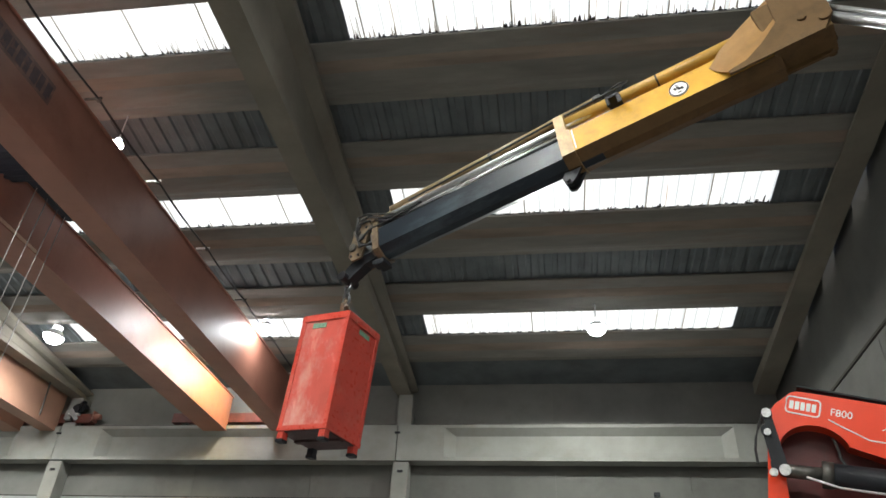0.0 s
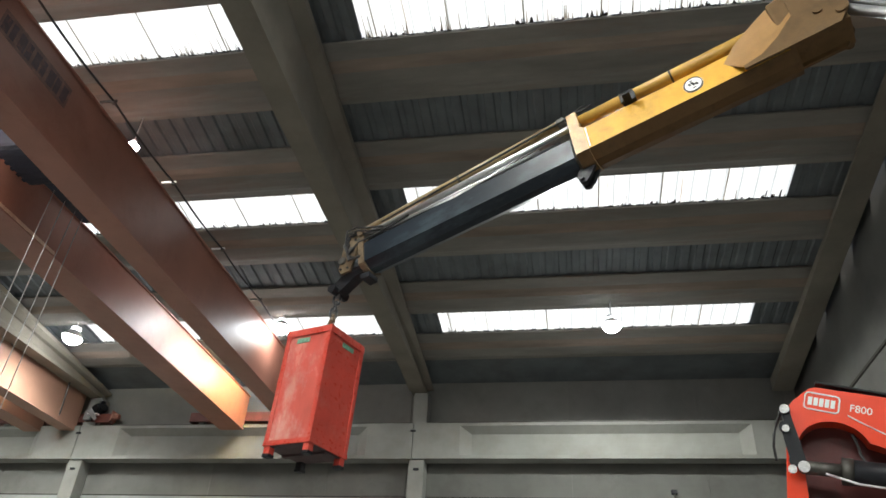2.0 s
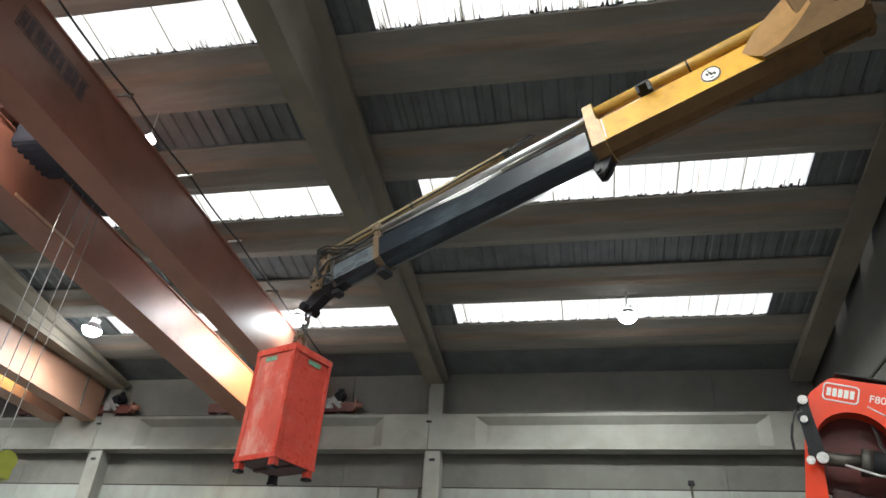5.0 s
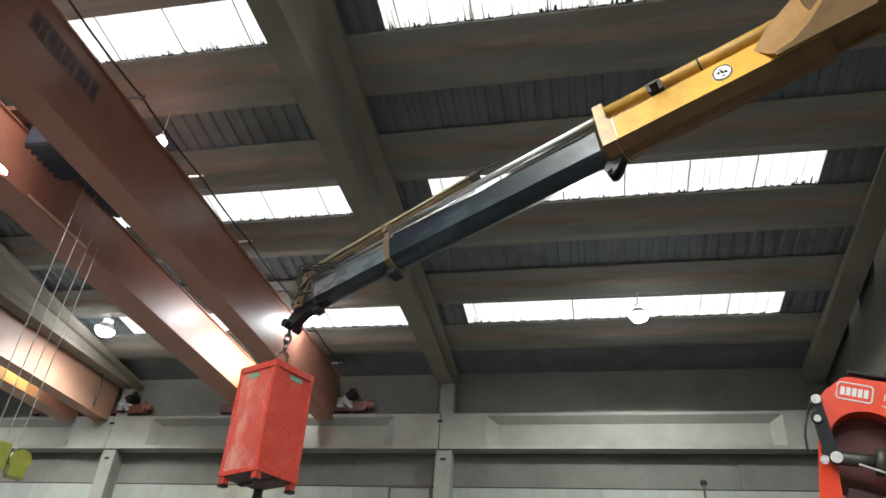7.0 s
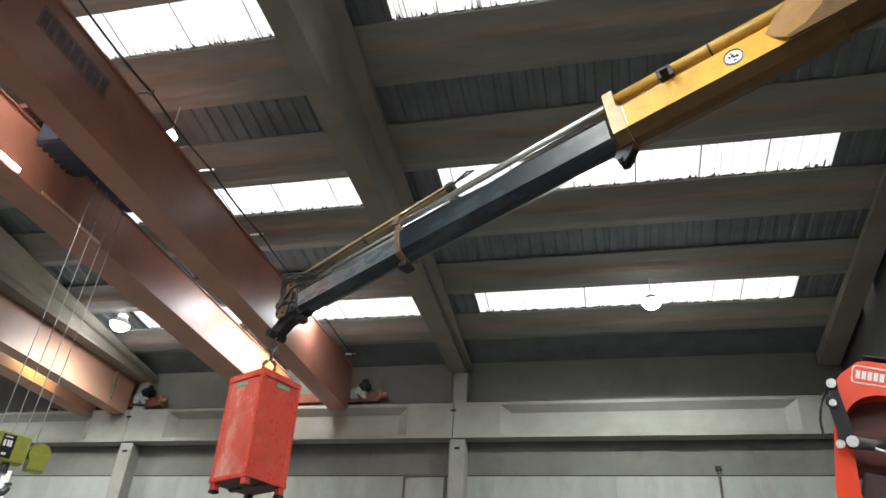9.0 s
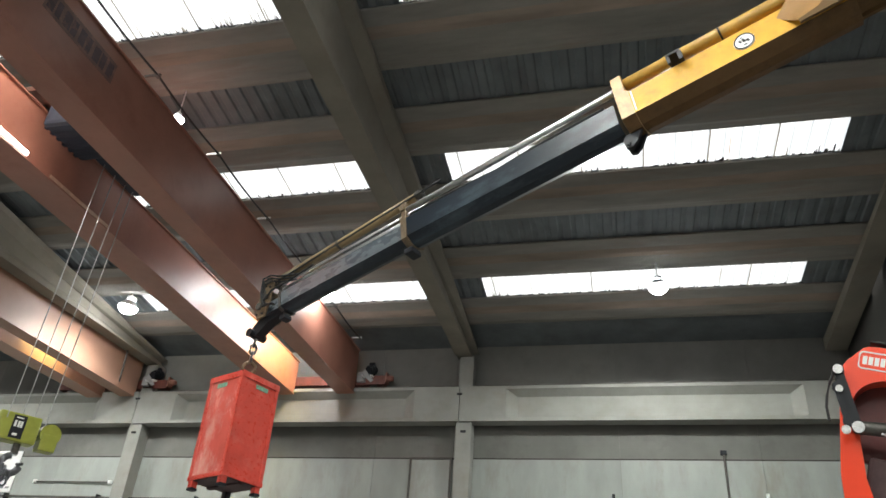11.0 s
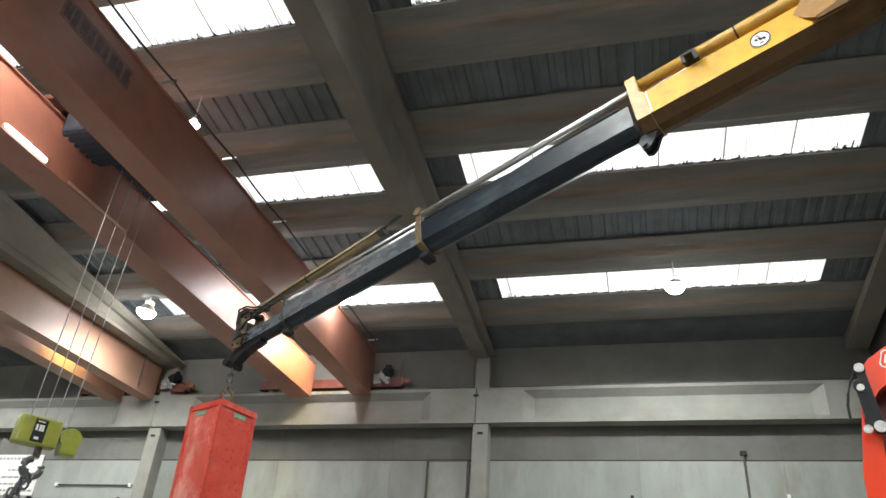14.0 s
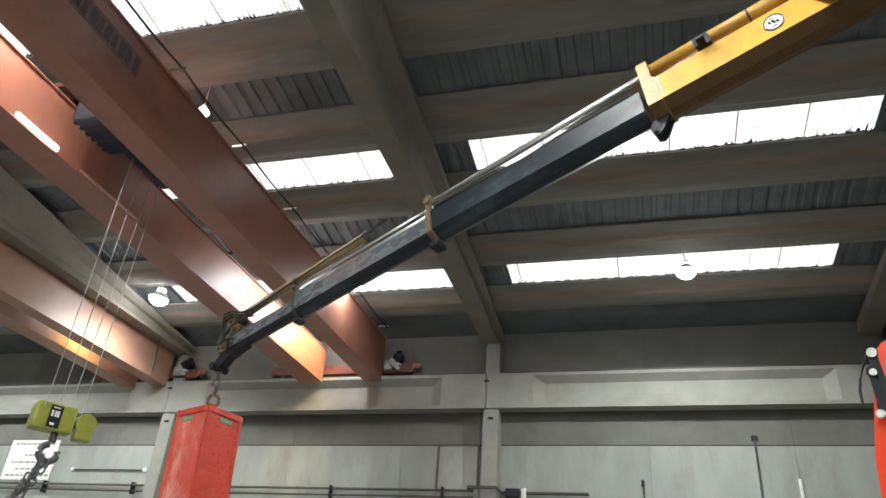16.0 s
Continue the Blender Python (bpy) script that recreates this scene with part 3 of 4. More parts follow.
highbay(-12.05, 14.48, 9.25, 560.0, soft=0.2, tilt=(4, 10), cone=146, size=1.2)
SODIUM = (1.0, 0.84, 0.16)
# lamps between the crane girders, white and warm, turned to the second girder
highbay(-7.5, 13.8, 9.2, 55.0, soft=0.7, tilt=(0, 35), cone=150)
highbay(-7.5, 15.3, 9.15, 75.0, (1.0, 0.82, 0.13), soft=0.7, tilt=(0, 55), cone=125)
highbay(-7.5, 16.5, 9.1, 165.0, (1.0, 0.68, 0.05), soft=0.6, tilt=(0, 55), cone=120)
highbay(-14.2, 15.0, 9.12, 300.0, SODIUM, soft=0.3, tilt=(0, 50), cone=125)
highbay(-7.9, 5.2, 9.8, 260.0, (1.0, 0.93, 0.82), soft=0.3)    # above the gap between the girders
highbay(-7.2, 8.4, 9.72, 30.0, size=0.55)    # a small lamp close under the roof


# ================= the yellow and black loader crane boom =================
# boom space: x along the boom towards its tip, z up across it, y towards the open hall
BOOM_AT = Vector((0.281, 5.269, 6.046))
BX, BY, BZ = Vector((-0.896, 0.394, -0.202)), Vector((-0.403, -0.915, 0.0)), Vector((-0.185, 0.081, 0.979))
BOOM_M = Matrix.LocRotScale(BOOM_AT, Matrix((BX, BY, BZ)).transposed().to_quaternion(), None)


def section(w, z0, z1, cz):
    """Six-sided boom section: upright cheeks above, tapering to a narrower keel."""
    h = w / 2
    k = h * 0.3
    return [(-h, z1), (h, z1), (h, z0 + cz), (k, z0), (-k, z0), (-h, z0 + cz)]


def build_boom():
    boom = thing("loader_crane_boom", "yellow and black telescopic loader crane boom, extending", "crane boom", m=BOOM_M)
    # outer yellow section with its cylinder and collar
    b = prism(bm_(), section(0.34, -0.125, 0.2, 0.055), -1.95, 0.0)
    bmesh.ops.recalc_face_normals(b, faces=b.faces)
    # downward faces take the brown that holds grime and their shade
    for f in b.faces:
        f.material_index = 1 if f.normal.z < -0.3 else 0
    one = part("outer_section", b, [BOOM_YELLOW, KNUCKLE], boom, "yellow painted outer boom section, underside brown with grime and painted shade")
    b = prism(bm_(), section(0.36, -0.15, 0.215, 0.07), -0.11, 0.02)
    for y0, y1, z0, z1 in ((0.0, 0.03, 0.2, 0.44), (0.15, 0.18, 0.2, 0.44), (0.03, 0.15, 0.415, 0.44), (0.03, 0.15, 0.2, 0.3)):
        box(b, -0.085, 0.02, y0, y1, z0, z1, 0.006)
    for y in (-0.163, 0.163):
        for z in (-0.03, 0.15):
            rod(b, (-0.03, y * 0.98, z), (-0.03, y * 1.05, z), 0.016, 10)
    bmesh.ops.recalc_face_normals(b, faces=b.faces)
    # collar's lower faces get the same painted shade
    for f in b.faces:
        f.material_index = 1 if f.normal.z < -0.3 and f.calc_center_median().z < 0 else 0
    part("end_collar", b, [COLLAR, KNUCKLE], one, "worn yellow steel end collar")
    part("weld_band", box(bm_(), -0.135, -0.122, 0.17, 0.178, -0.05, 0.19, 0.002), WHITE, one)
    part("cylinder_tube", rod(bm_(), (-2.1, 0.09, 0.355), (-0.08, 0.09, 0.375), 0.06, 20), TUBE_OCHRE, one, "yellow hydraulic cylinder tube", True)
    for x in (-1.0, -1.9):
        part("clip", rod(bm_(), (x, 0.09, 0.365), (x + 0.018, 0.09, 0.365), 0.064, 16), BLACK, one)
    b = box(bm_(), -0.65, -0.52, 0.12, 0.27, 0.25, 0.28, 0.005)
    box(b, -0.66, -0.62, 0.24, 0.27, 0.15, 0.25, 0.004)
    box(b, -0.55, -0.52, 0.24, 0.27, 0.17, 0.25, 0.004)
    part("hose_bracket", b, BLACK, one, "black steel hose bracket")
    b = prism(bm_(), [(-0.1, -0.14), (0.07, -0.14), (0.1, -0.21), (0.085, -0.285), (0.03, -0.3), (-0.02, -0.26)], 0.0, 0.035, "y")
    prism(b, [(-0.1, -0.14), (0.07, -0.14), (0.1, -0.21), (0.085, -0.285), (0.03, -0.3), (-0.02, -0.26)], -0.09, -0.055, "y")
    rod(b, (0.055, -0.12, -0.25), (0.055, 0.06, -0.25), 0.022, 14)
    part("lower_lug", b, BLACK, one, "black lug plates with a pin")
    # white round warning sign
    part("warning_sign", rod(bm_(), (-1.13, 0.169, 0.065), (-1.13, 0.176, 0.065), 0.085, 28), WHITE, one, "round white warning sign with a dark ring")
    b = bm_()
    ring = [(-1.13 + 0.078 * math.cos(2 * math.pi * k / 32), 0.178, 0.065 + 0.078 * math.sin(2 * math.pi * k / 32)) for k in range(33)]
    tube(b, ring, 0.005, 5)
    for dx, dz, w, h, tilt in ((-0.03, -0.008, 0.02, 0.032, 20), (0.0, 0.006, 0.022, 0.046, 20), (0.03, 0.01, 0.018, 0.03, 20), (0.0, -0.042, 0.03, 0.01, 0), (0.01, 0.045, 0.022, 0.01, 0)):
        box(b, -w / 2, w / 2, 0.176, 0.179, -h / 2, h / 2, 0, pose(-1.13 + dx, 0, 0.065 + dz, 0, tilt, 0))
    part("sign_marks", b, BLACK, one)
    # flared knuckle head
    b = bm_()
    for sg in (1,):
        # outward-bent gusset plates, hollow in the middle
        foot_edge = [(-1.416, 0.124), (-1.555, 0.276), (-1.774, 0.42), (-2.077, 0.60)]
        out_edge = [(-1.54, -0.09), (-1.698, -0.06), (-1.858, 0.04), (-2.024, 0.19)]
        rows = []
        for (xa, za), (xc, zc) in zip(foot_edge, out_edge):
            row = []
            for q in range(5):
                v = q / 4
                row.append((xa + (xc - xa) * v, sg * (0.172 + 0.08 * v * v), za + (zc - za) * v))
            rows.append(row)
        front = [[b.verts.new(p) for p in r] for r in rows]
        rear = [[b.verts.new((p[0] - 0.012, p[1] - sg * 0.014, p[2])) for p in r] for r in rows]
        for r in range(3):
            for q in range(4):
                b.faces.new((front[r][q], front[r][q + 1], front[r + 1][q + 1], front[r + 1][q]))
                b.faces.new((rear[r][q], rear[r + 1][q], rear[r + 1][q + 1], rear[r][q + 1]))
            for q in (0, 4):
                b.faces.new((front[r][q], front[r + 1][q], rear[r + 1][q], rear[r][q]))
        for q in range(4):
            for r in (0, 3):
                b.faces.new((front[r][q], front[r][q + 1], rear[r][q + 1], rear[r][q]))
    bmesh.ops.recalc_face_normals(b, faces=b.faces)
    part("gusset", b, GUSSET, boom, "bent tan-yellow gusset plate")
    b = bm_()
    for y0, y1 in ((-0.06, -0.03), (0.235, 0.262)):
        prism(b, [(-2.06, 0.6), (-2.1, 0.74), (-2.40, 0.74), (-2.43, 0.3), (-2.41, 0.02), (-2.3, -0.12), (-1.54, -0.125), (-1.54, -0.092), (-1.698, -0.062), (-1.858, 0.038), (-2.024, 0.188)], y0, y1, "y")
    part("knuckle_cheek", b, KNUCKLE, boom, "greasy brown knuckle cheeks, darkened with painted shade")
    part("knuckle_body", box(bm_(), -2.38, -1.9, -0.1, 0.22, -0.08, 0.5, 0.03), KNUCKLE, boom)
    for x, z, r in ((-2.2, 0.1, 0.035), (-2.34, 0.0, 0.04)):
        part("pin", rod(bm_(), (x, -0.17, z), (x, 0.28, z), r, 20), KNUCKLE, boom)
    for x, z, r in ((-2.34, 0.09, 0.045), (-2.42, 0.13, 0.028)):
        part("link_rod", rod(bm_(), (x, 0.2, z), (x - 1.05, 0.2, z - 1.26), r, 18), STEEL, boom, "bright chromed piston rod", True)
    # second section: black, with a chromed rod along its top
    two = part("second_section", prism(bm_(), section(0.28, -0.13, 0.17, 0.06), -2.5, 0.0), BOOM_BLACK, boom, "glossy black telescopic boom section")
    part("piston_rod", rod(bm_(), (-3.1, 0.1, 0.36), (-0.02, 0.1, 0.3), 0.034, 18), STEEL, two, "chromed piston rod", True)
    b = prism(bm_(), section(0.31, -0.155, 0.19, 0.06), -0.07, 0.0)
    box(b, -0.07, 0.0, 0.07, 0.135, 0.15, 0.4, 0.012)
    box(b, -0.07, 0.0, -0.135, -0.07, 0.15, 0.4, 0.012)
    rod(b, (-0.035, -0.16, 0.32), (-0.035, 0.16, 0.32), 0.04)
    part("end_plate", b, WORN_STEEL, two, "worn steel end plate with a pin")
    part("lower_pad", box(bm_(), -0.08, 0.03, -0.08, 0.08, -0.235, -0.17, 0.015), BLACK, two)
    b = tube(bm_(), [(-2.4, 0.09, 0.24), (-1.6, 0.1, 0.22), (-1.2, 0.1, 0.19), (-0.8, 0.1, 0.215), (-0.1, 0.1, 0.23)], 0.014, 8)
    part("hose", b, RUBBER, two, "thin black hydraulic hose")
    # third section with side tubes
    b = prism(bm_(), section(0.23, -0.105, 0.13, 0.045), -2.4, 0.0)
    bmesh.ops.recalc_face_normals(b, faces=b.faces)
    # sheen colour on all but the downward faces, which stay dark as in shade
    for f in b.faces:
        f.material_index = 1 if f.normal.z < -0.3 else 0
    three = part("third_section", b, [BOOM_WORN_SHEEN, BOOM_BLACK], boom, "worn black telescopic boom section, silvery sheen painted on, underside left dark")
    b = prism(bm_(), section(0.25, -0.12, 0.14, 0.045), -0.035, 0.0)
    box(b, -0.035, 0.0, 0.05, 0.1, 0.12, 0.3, 0.008)
    rod(b, (-0.018, -0.02, 0.25), (-0.018, 0.14, 0.25), 0.022)
    part("end_plate", b, DARK_STEEL, three, "dark steel end plate")
    part("side_tube", rod(bm_(), (-2.2, 0.08, 0.18), (-0.03, 0.08, 0.18), 0.017, 10), STEEL, three, "thin steel tube", True)
    part("side_tube", rod(bm_(), (-2.2, 0.1, 0.24), (-0.03, 0.1, 0.24), 0.012, 10), STEEL, three, "thin steel tube", True)
    part("lower_pad", box(bm_(), -0.05, 0.04, -0.06, 0.06, -0.2, -0.14, 0.015), BLACK, three)
    # fourth section with the tip head
    b = prism(bm_(), section(0.18, -0.085, 0.095, 0.035), -2.0, -0.05)
    bmesh.ops.recalc_face_normals(b, faces=b.faces)
    # again sheen painted above, shaded black on the downward faces
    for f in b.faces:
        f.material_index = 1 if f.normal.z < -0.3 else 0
    four = part("fourth_section", b, [BOOM_WORN_SHEEN, BOOM_BLACK], boom, "worn black telescopic boom section, silvery sheen painted on, underside left dark")
    b = bm_()
    for y0, y1 in ((-0.13, -0.105), (0.105, 0.13)):
        prism(b, [(-0.2, 0.1), (-0.26, 0.3), (-0.24, 0.4), (-0.17, 0.44), (-0.1, 0.4), (-0.05, 0.28), (0.0, 0.12), (0.035, -0.02), (0.0, -0.09), (-0.12, -0.09)], y0, y1, "y")
    box(b, -0.15, -0.06, -0.1, 0.1, 0.02, 0.28, 0.02)
    head = part("tip_head", b, WORN_STEEL, four, "worn brown steel tip head with pins")
    for x, z, r in ((-0.18, 0.37, 0.038), (-0.09, 0.24, 0.042), (-0.03, 0.07, 0.045), (-0.15, 0.16, 0.03)):
        part("pin", rod(bm_(), (x, -0.155, z), (x, 0.155, z), r, 16), DARK_STEEL, head)
    for x, z in ((-0.21, 0.27), (-0.13, 0.32), (-0.1, 0.12), (0.0, -0.03), (-0.09, -0.05)):
        part("bolt", rod(bm_(), (x, 0.128, z), (x, 0.145, z), 0.014, 6), BLACK, head)
    for k in range(3):
        y = 0.145 + 0.018 * k
        part("head_hose", tube(bm_(), [(-0.62, 0.1, 0.2 + 0.04 * k), (-0.4, y, 0.25 + 0.03 * k), (-0.26, y, 0.33 + 0.03 * k), (-0.15, y + 0.02, 0.32 + 0.03 * k), (-0.1, y, 0.2), (-0.14, y, 0.06 - 0.03 * k), (-0.28, y - 0.02, 0.0)], 0.011, 7), RUBBER, head, "black hydraulic hose")
    b = prism(bm_(), [(-0.4, -0.05), (-0.42, -0.11), (-0.12, -0.14), (0.08, -0.24), (0.17, -0.24), (0.18, -0.14), (0.02, -0.03)], -0.06, 0.06, "y")
    rod(b, (0.14, -0.12, -0.2), (0.14, 0.12, -0.2), 0.05, 16)
    part("nose", b, BLACK, four, "black steel nose that carries the hook")
    b = rod(bm_(), (-1.1, 0.0, 0.46), (-0.18, 0.0, 0.40), 0.04, 14)
    part("short_rod", b, BARREL, four, "dull yellow cylinder neck", True)
    b = tube(bm_(), [(-0.9, 0.12, 0.26), (-0.5, 0.13, 0.22), (-0.25, 0.15, 0.2), (-0.12, 0.16, 0.1), (-0.2, 0.16, 0.02)], 0.012, 8)
    part("hose", b, RUBBER, four)
    # free upper cylinder
    barrel = part("cylinder_barrel", rod(bm_(), (0, 0, 0.66), (2.45, 0, 0.465), 0.054, 20), BARREL, boom, "yellow hydraulic cylinder barrel", True)
    b = rod(bm_(), (-0.02, 0, 0.662), (0.06, 0, 0.655), 0.062, 16)
    part("gland", b, DARK_STEEL, barrel)
    part("clamp_ring", rod(bm_(), (1.2, 0, 0.564), (1.23, 0, 0.562), 0.06, 16), DARK_STEEL, barrel)
    b = tube(bm_(), [(0.0, 0.0, 0.66), (-0.08, 0.0, 0.72), (-0.22, 0.02, 0.74), (-0.3, 0.03, 0.7), (-0.2, 0.05, 0.66), (0.3, 0.07, 0.6), (1.2, 0.07, 0.52), (2.2, 0.07, 0.43)], 0.011, 8)
    part("hose", b, RUBBER, barrel, "black hydraulic hose looped at the end")
    b = rod(bm_(), (1.1, -0.04, 0.645), (2.25, -0.04, 0.55), 0.012, 8)
    for k in range(4):
        rod(b, (1.15 + 0.3 * k, -0.04, 0.60 - 0.024 * k), (1.13 + 0.3 * k, -0.04, 0.67 - 0.024 * k), 0.008, 6)
    part("feed_pipe", b, WORN_STEEL, barrel)
    for ob in [barrel, *barrel.children]:
        for v in ob.data.vertices:               # the barrel lies nearly along the boom
            v.co.z -= 0.09 * (1 - v.co.x / 2.45)
    return boom, two, three, four, barrel


boom, two, three, four, barrel = build_boom()


# ================= the hanging box and its hook =================
def build_box():
    t = thing("steel_box", "red painted steel box with corner feet hanging from the hook", "steel box")
    h, H = 0.279, 1.16
    b = box(bm_(), -h + 0.012, h - 0.012, -h + 0.012, h - 0.012, -H + 0.05, -0.02)
    bmesh.ops.recalc_face_normals(b, faces=b.faces)
    # only the -x side gets the painted glare
    for f in b.faces:
        f.material_index = 1 if f.normal.x < -0.5 else 0
    part("body", b, [BOX_RED, WORN_GLARE_RED], t, "red sheet steel body, one side pale with wear and painted reflections")
    for x in (-1, 1):
        for y in (-1, 1):
            b = box(bm_(), min(x * h, x * (h - 0.05)), max(x * h, x * (h - 0.05)), min(y * h, y * (h - 0.008)), max(y * h, y * (h - 0.008)), -H, 0.0, 0.003)
            box(b, min(x * h, x * (h - 0.008)), max(x * h, x * (h - 0.008)), min(y * h, y * (h - 0.05)), max(y * h, y * (h - 0.05)), -H, 0.0, 0.003)
            part("corner_post", b, BOX_RED, t)
            cx, cy = x * (h - 0.045), y * (h - 0.045)
            b = box(bm_(), cx - 0.035, cx + 0.035, cy - 0.035, cy + 0.035, -H - 0.07, -H + 0.01, 0.004)
            foot = part("foot", b, BLACK if x + y == 2 else BOX_RED, t)
            b = box(bm_(), cx - 0.04, cx + 0.04, cy - 0.04, cy + 0.04, -H - 0.1, -H - 0.07, 0.006)
            part("foot_pad", b, BLACK, foot, "blackened foot pad")
    for z0, z1, nm in ((-0.055, 0.004, "top_rim"), (-H - 0.002, -H + 0.045, "bottom_rim")):
        b = bm_()
        for sgn in (-1, 1):
            box(b, -h - 0.004, h + 0.004, min(sgn * (h + 0.004), sgn * (h - 0.01)), max(sgn * (h + 0.004), sgn * (h - 0.01)), z0, z1, 0.003)
            box(b, min(sgn * (h + 0.004), sgn * (h - 0.01)), max(sgn * (h + 0.004), sgn * (h - 0.01)), -h + 0.012, h - 0.012, z0, z1, 0.003)
        part(nm, b, BOX_RED, t)
    part("lid", box(bm_(), -h, h, -h, h, 0.005, 0.02, 0.004), BOX_RED, t)
    # closed slab whose dark colour stands for the shade inside the open bottom
    b = box(bm_(), -h + 0.012, h - 0.012, -h + 0.012, h - 0.012, -H - 0.008, -H + 0.02)
    box(b, -0.03, 0.03, -h + 0.02, h - 0.02, -H - 0.03, -H - 0.009)
    part("underside", b, BOX_DARK, t, "dark slab standing in for the shaded open underside")
    # green worn stickers near the top of two faces
    part("sticker", box(bm_(), -0.06, 0.12, -h + 0.006, -h + 0.0105, -0.13, -0.08), GREEN, t, "worn green sticker")
    part("sticker", box(bm_(), -h + 0.006, -h + 0.0105, -0.02, 0.14, -0.13, -0.08), GREEN, t, "worn green sticker")
    part("lifting_eye", tube(bm_(), arc((0, 0, 0.075), 0.065, -60, 240, 14), 0.016, 8), DARK_STEEL, t)
    return t


def link(bm, z, r, ln, wire, turned):
    pts = arc((0, 0, z + ln / 2), r, 0, 180, 8) + arc((0, 0, z - ln / 2), r, 180, 360, 8)
    pts.append(pts[0])
    if turned:
        pts = [(p[1], p[0], p[2]) for p in pts]
    return tube(bm, pts, wire, 8)


def build_hook():
    k = thing("hook_chain", "steel crane hook and chain links holding the red box", "crane hook")
    b = tube(bm_(), arc((0.0, 0, 0.19), 0.07, 110, 440, 20), 0.022, 10)
    part("hook", b, WORN_STEEL, k, "steel hook", True)
    part("shank", rod(bm_(), (0, 0, 0.25), (0, 0, 0.31), 0.022, 12), WORN_STEEL, k)
    for n in range(4):
        part("chain_link", link(bm_(), 0.33 + 0.085 * n, 0.034, 0.045, 0.015, n % 2 == 0), CHAIN, k, "", True)
    return k


steel_box = build_box()
hook_chain = build_hook()


# ================= hoist block of the overhead crane =================
def hoist():
    h = thing("hoist_block", "yellow-green hook block on wire ropes with a dark hook", "hoist block", m=pose(-8.0, 8.35, 4.08) @ Matrix.Scale(0.84, 4))
    b = box(bm_(), -0.16, 0.16, -0.46, 0.2, -0.12, 0.33, 0.04)
    part("block_housing", b, HOIST_GREEN, h)
    part("side_sheave", rod(bm_(), (-0.12, 0.40, 0.12), (0.1, 0.40, 0.12), 0.17, 24), HOIST_GREEN, h)
    part("axle", rod(bm_(), (-0.02, 0.18, 0.1), (-0.02, 0.42, 0.1), 0.06, 16), BLACK, h, "dark axle between block and sheave")
    part("side_cover", box(bm_(), -0.14, 0.11, 0.27, 0.54, -0.16, 0.12, 0.02), HOIST_GREEN, h)
    part("label_plate", box(bm_(), 0.158, 0.166, -0.24, -0.04, -0.08, 0.29), BLACK, h, "black label plate with pale marks")
    b = bm_()
    for y in (-0.21, -0.155, -0.115):
        box(b, 0.166, 0.17, y, y + 0.035, 0.1, 0.2)
    box(b, 0.166, 0.17, -0.2, -0.09, 0.24, 0.26)
    box(b, 0.166, 0.17, -0.19, -0.12, -0.04, 0.0)
    part("label_marks", b, WHITE, h)
    for y, top in ((-0.42, -0.36), (-0.14, 0.0), (0.12, 0.36), (0.42, 0.6)):
        part("wire_rope", rod(bm_(), (0, y, 0.2), (0, top, 6.3), 0.009, 8), ROPE, h)
    part("swivel", rod(bm_(), (0, -0.02, -0.28), (0, -0.02, -0.1), 0.06, 16), DARK_STEEL, h)
    b = tube(bm_(), arc((0, -0.02, -0.45), 0.14, 100, 380, 20, "yz"), 0.058, 10)
    part("hook", b, CHAIN, h, "dark forged hook", True)
    for strand, (sx, sy) in enumerate(((0.05, -0.05), (-0.04, -0.02), (0.02, 0.03))):
        for k in range(9):
            y, z = -0.04 + sy - 0.045 * k + 0.012 * ((k * 3 + strand) % 4), -0.56 - 0.105 * k - 0.03 * strand
            pts = [(p[0] + sx, p[1] + y, p[2] * 1.35 + z) for p in arc((0, 0, 0), 0.05, 0, 360, 12, "yz" if (k + strand) % 2 else "xz")]
            part("sling_chain", tube(bm_(), pts, 0.018, 7), CHAIN, h)
    for o in h.children:
        if not o.name.startswith("wire_rope"):
            o.matrix_basis = pose(0, 0, 0, 0, 0, -32)
    return h


def trolley():
    t = thing("crane_trolley", "dark blue hoist trolley riding on the crane girders", "crane trolley", m=pose(-8.0, 8.0, 9.25))
    part("trolley_frame", box(bm_(), -1.15, 0.88, -1.0, 1.05, 0.1, 0.2, 0.01), CRANE_RED, t)
    motor = part("hoist_motor", box(bm_(), -0.36, 0.5, -1.05, -0.1, -0.72, 0.09, 0.06), NAVY, t, "dark blue ribbed hoist motor housing")
    for k in range(6):
        part("rib", box(bm_(), -0.37, 0.51, -0.98 + 0.14 * k, -0.92 + 0.14 * k, -0.727, -0.3, 0.004), NAVY, motor)
    part("drum", rod(bm_(), (0.05, -0.1, -0.42), (0.05, 0.95, -0.42), 0.3, 28), NAVY, t, "dark blue rope drum", True)
    for x in (-0.95, 0.82):
        for y in (-0.6, 0.6):
            part("wheel", rod(bm_(), (x - 0.04, y, 0.075), (x + 0.04, y, 0.075), 0.075, 18), DARK_STEEL, t)
    return t


def batten():
    """Slim glowing lamp fixed along the lower edge of the second girder."""
    l = thing("batten_lamp", "slim glowing batten lamp along the red girder", "lamp")
    part("housing", box(bm_(), -8.536, -8.516, 6.2, 7.08, 8.03, 8.1, 0.004), WHITE, l)
    part("diffuser", box(bm_(), -8.515, -8.49, 6.22, 7.06, 8.02, 8.09, 0.008), TUBE_GLOW, l, "glowing white diffuser")
    return l


def edge_strip():
    e = thing("edge_guard", "pale strip painting the lit flange edge of the red girder", "strip")
    # added strip; its pale colour paints the light on the flange edge
    part("strip", box(bm_(), -8.536, -8.522, 7.6, 9.12, 8.02, 8.075, 0.003), LIT_STRIP, e)
    return e


batten()
edge_strip()
hoist()
trolley()


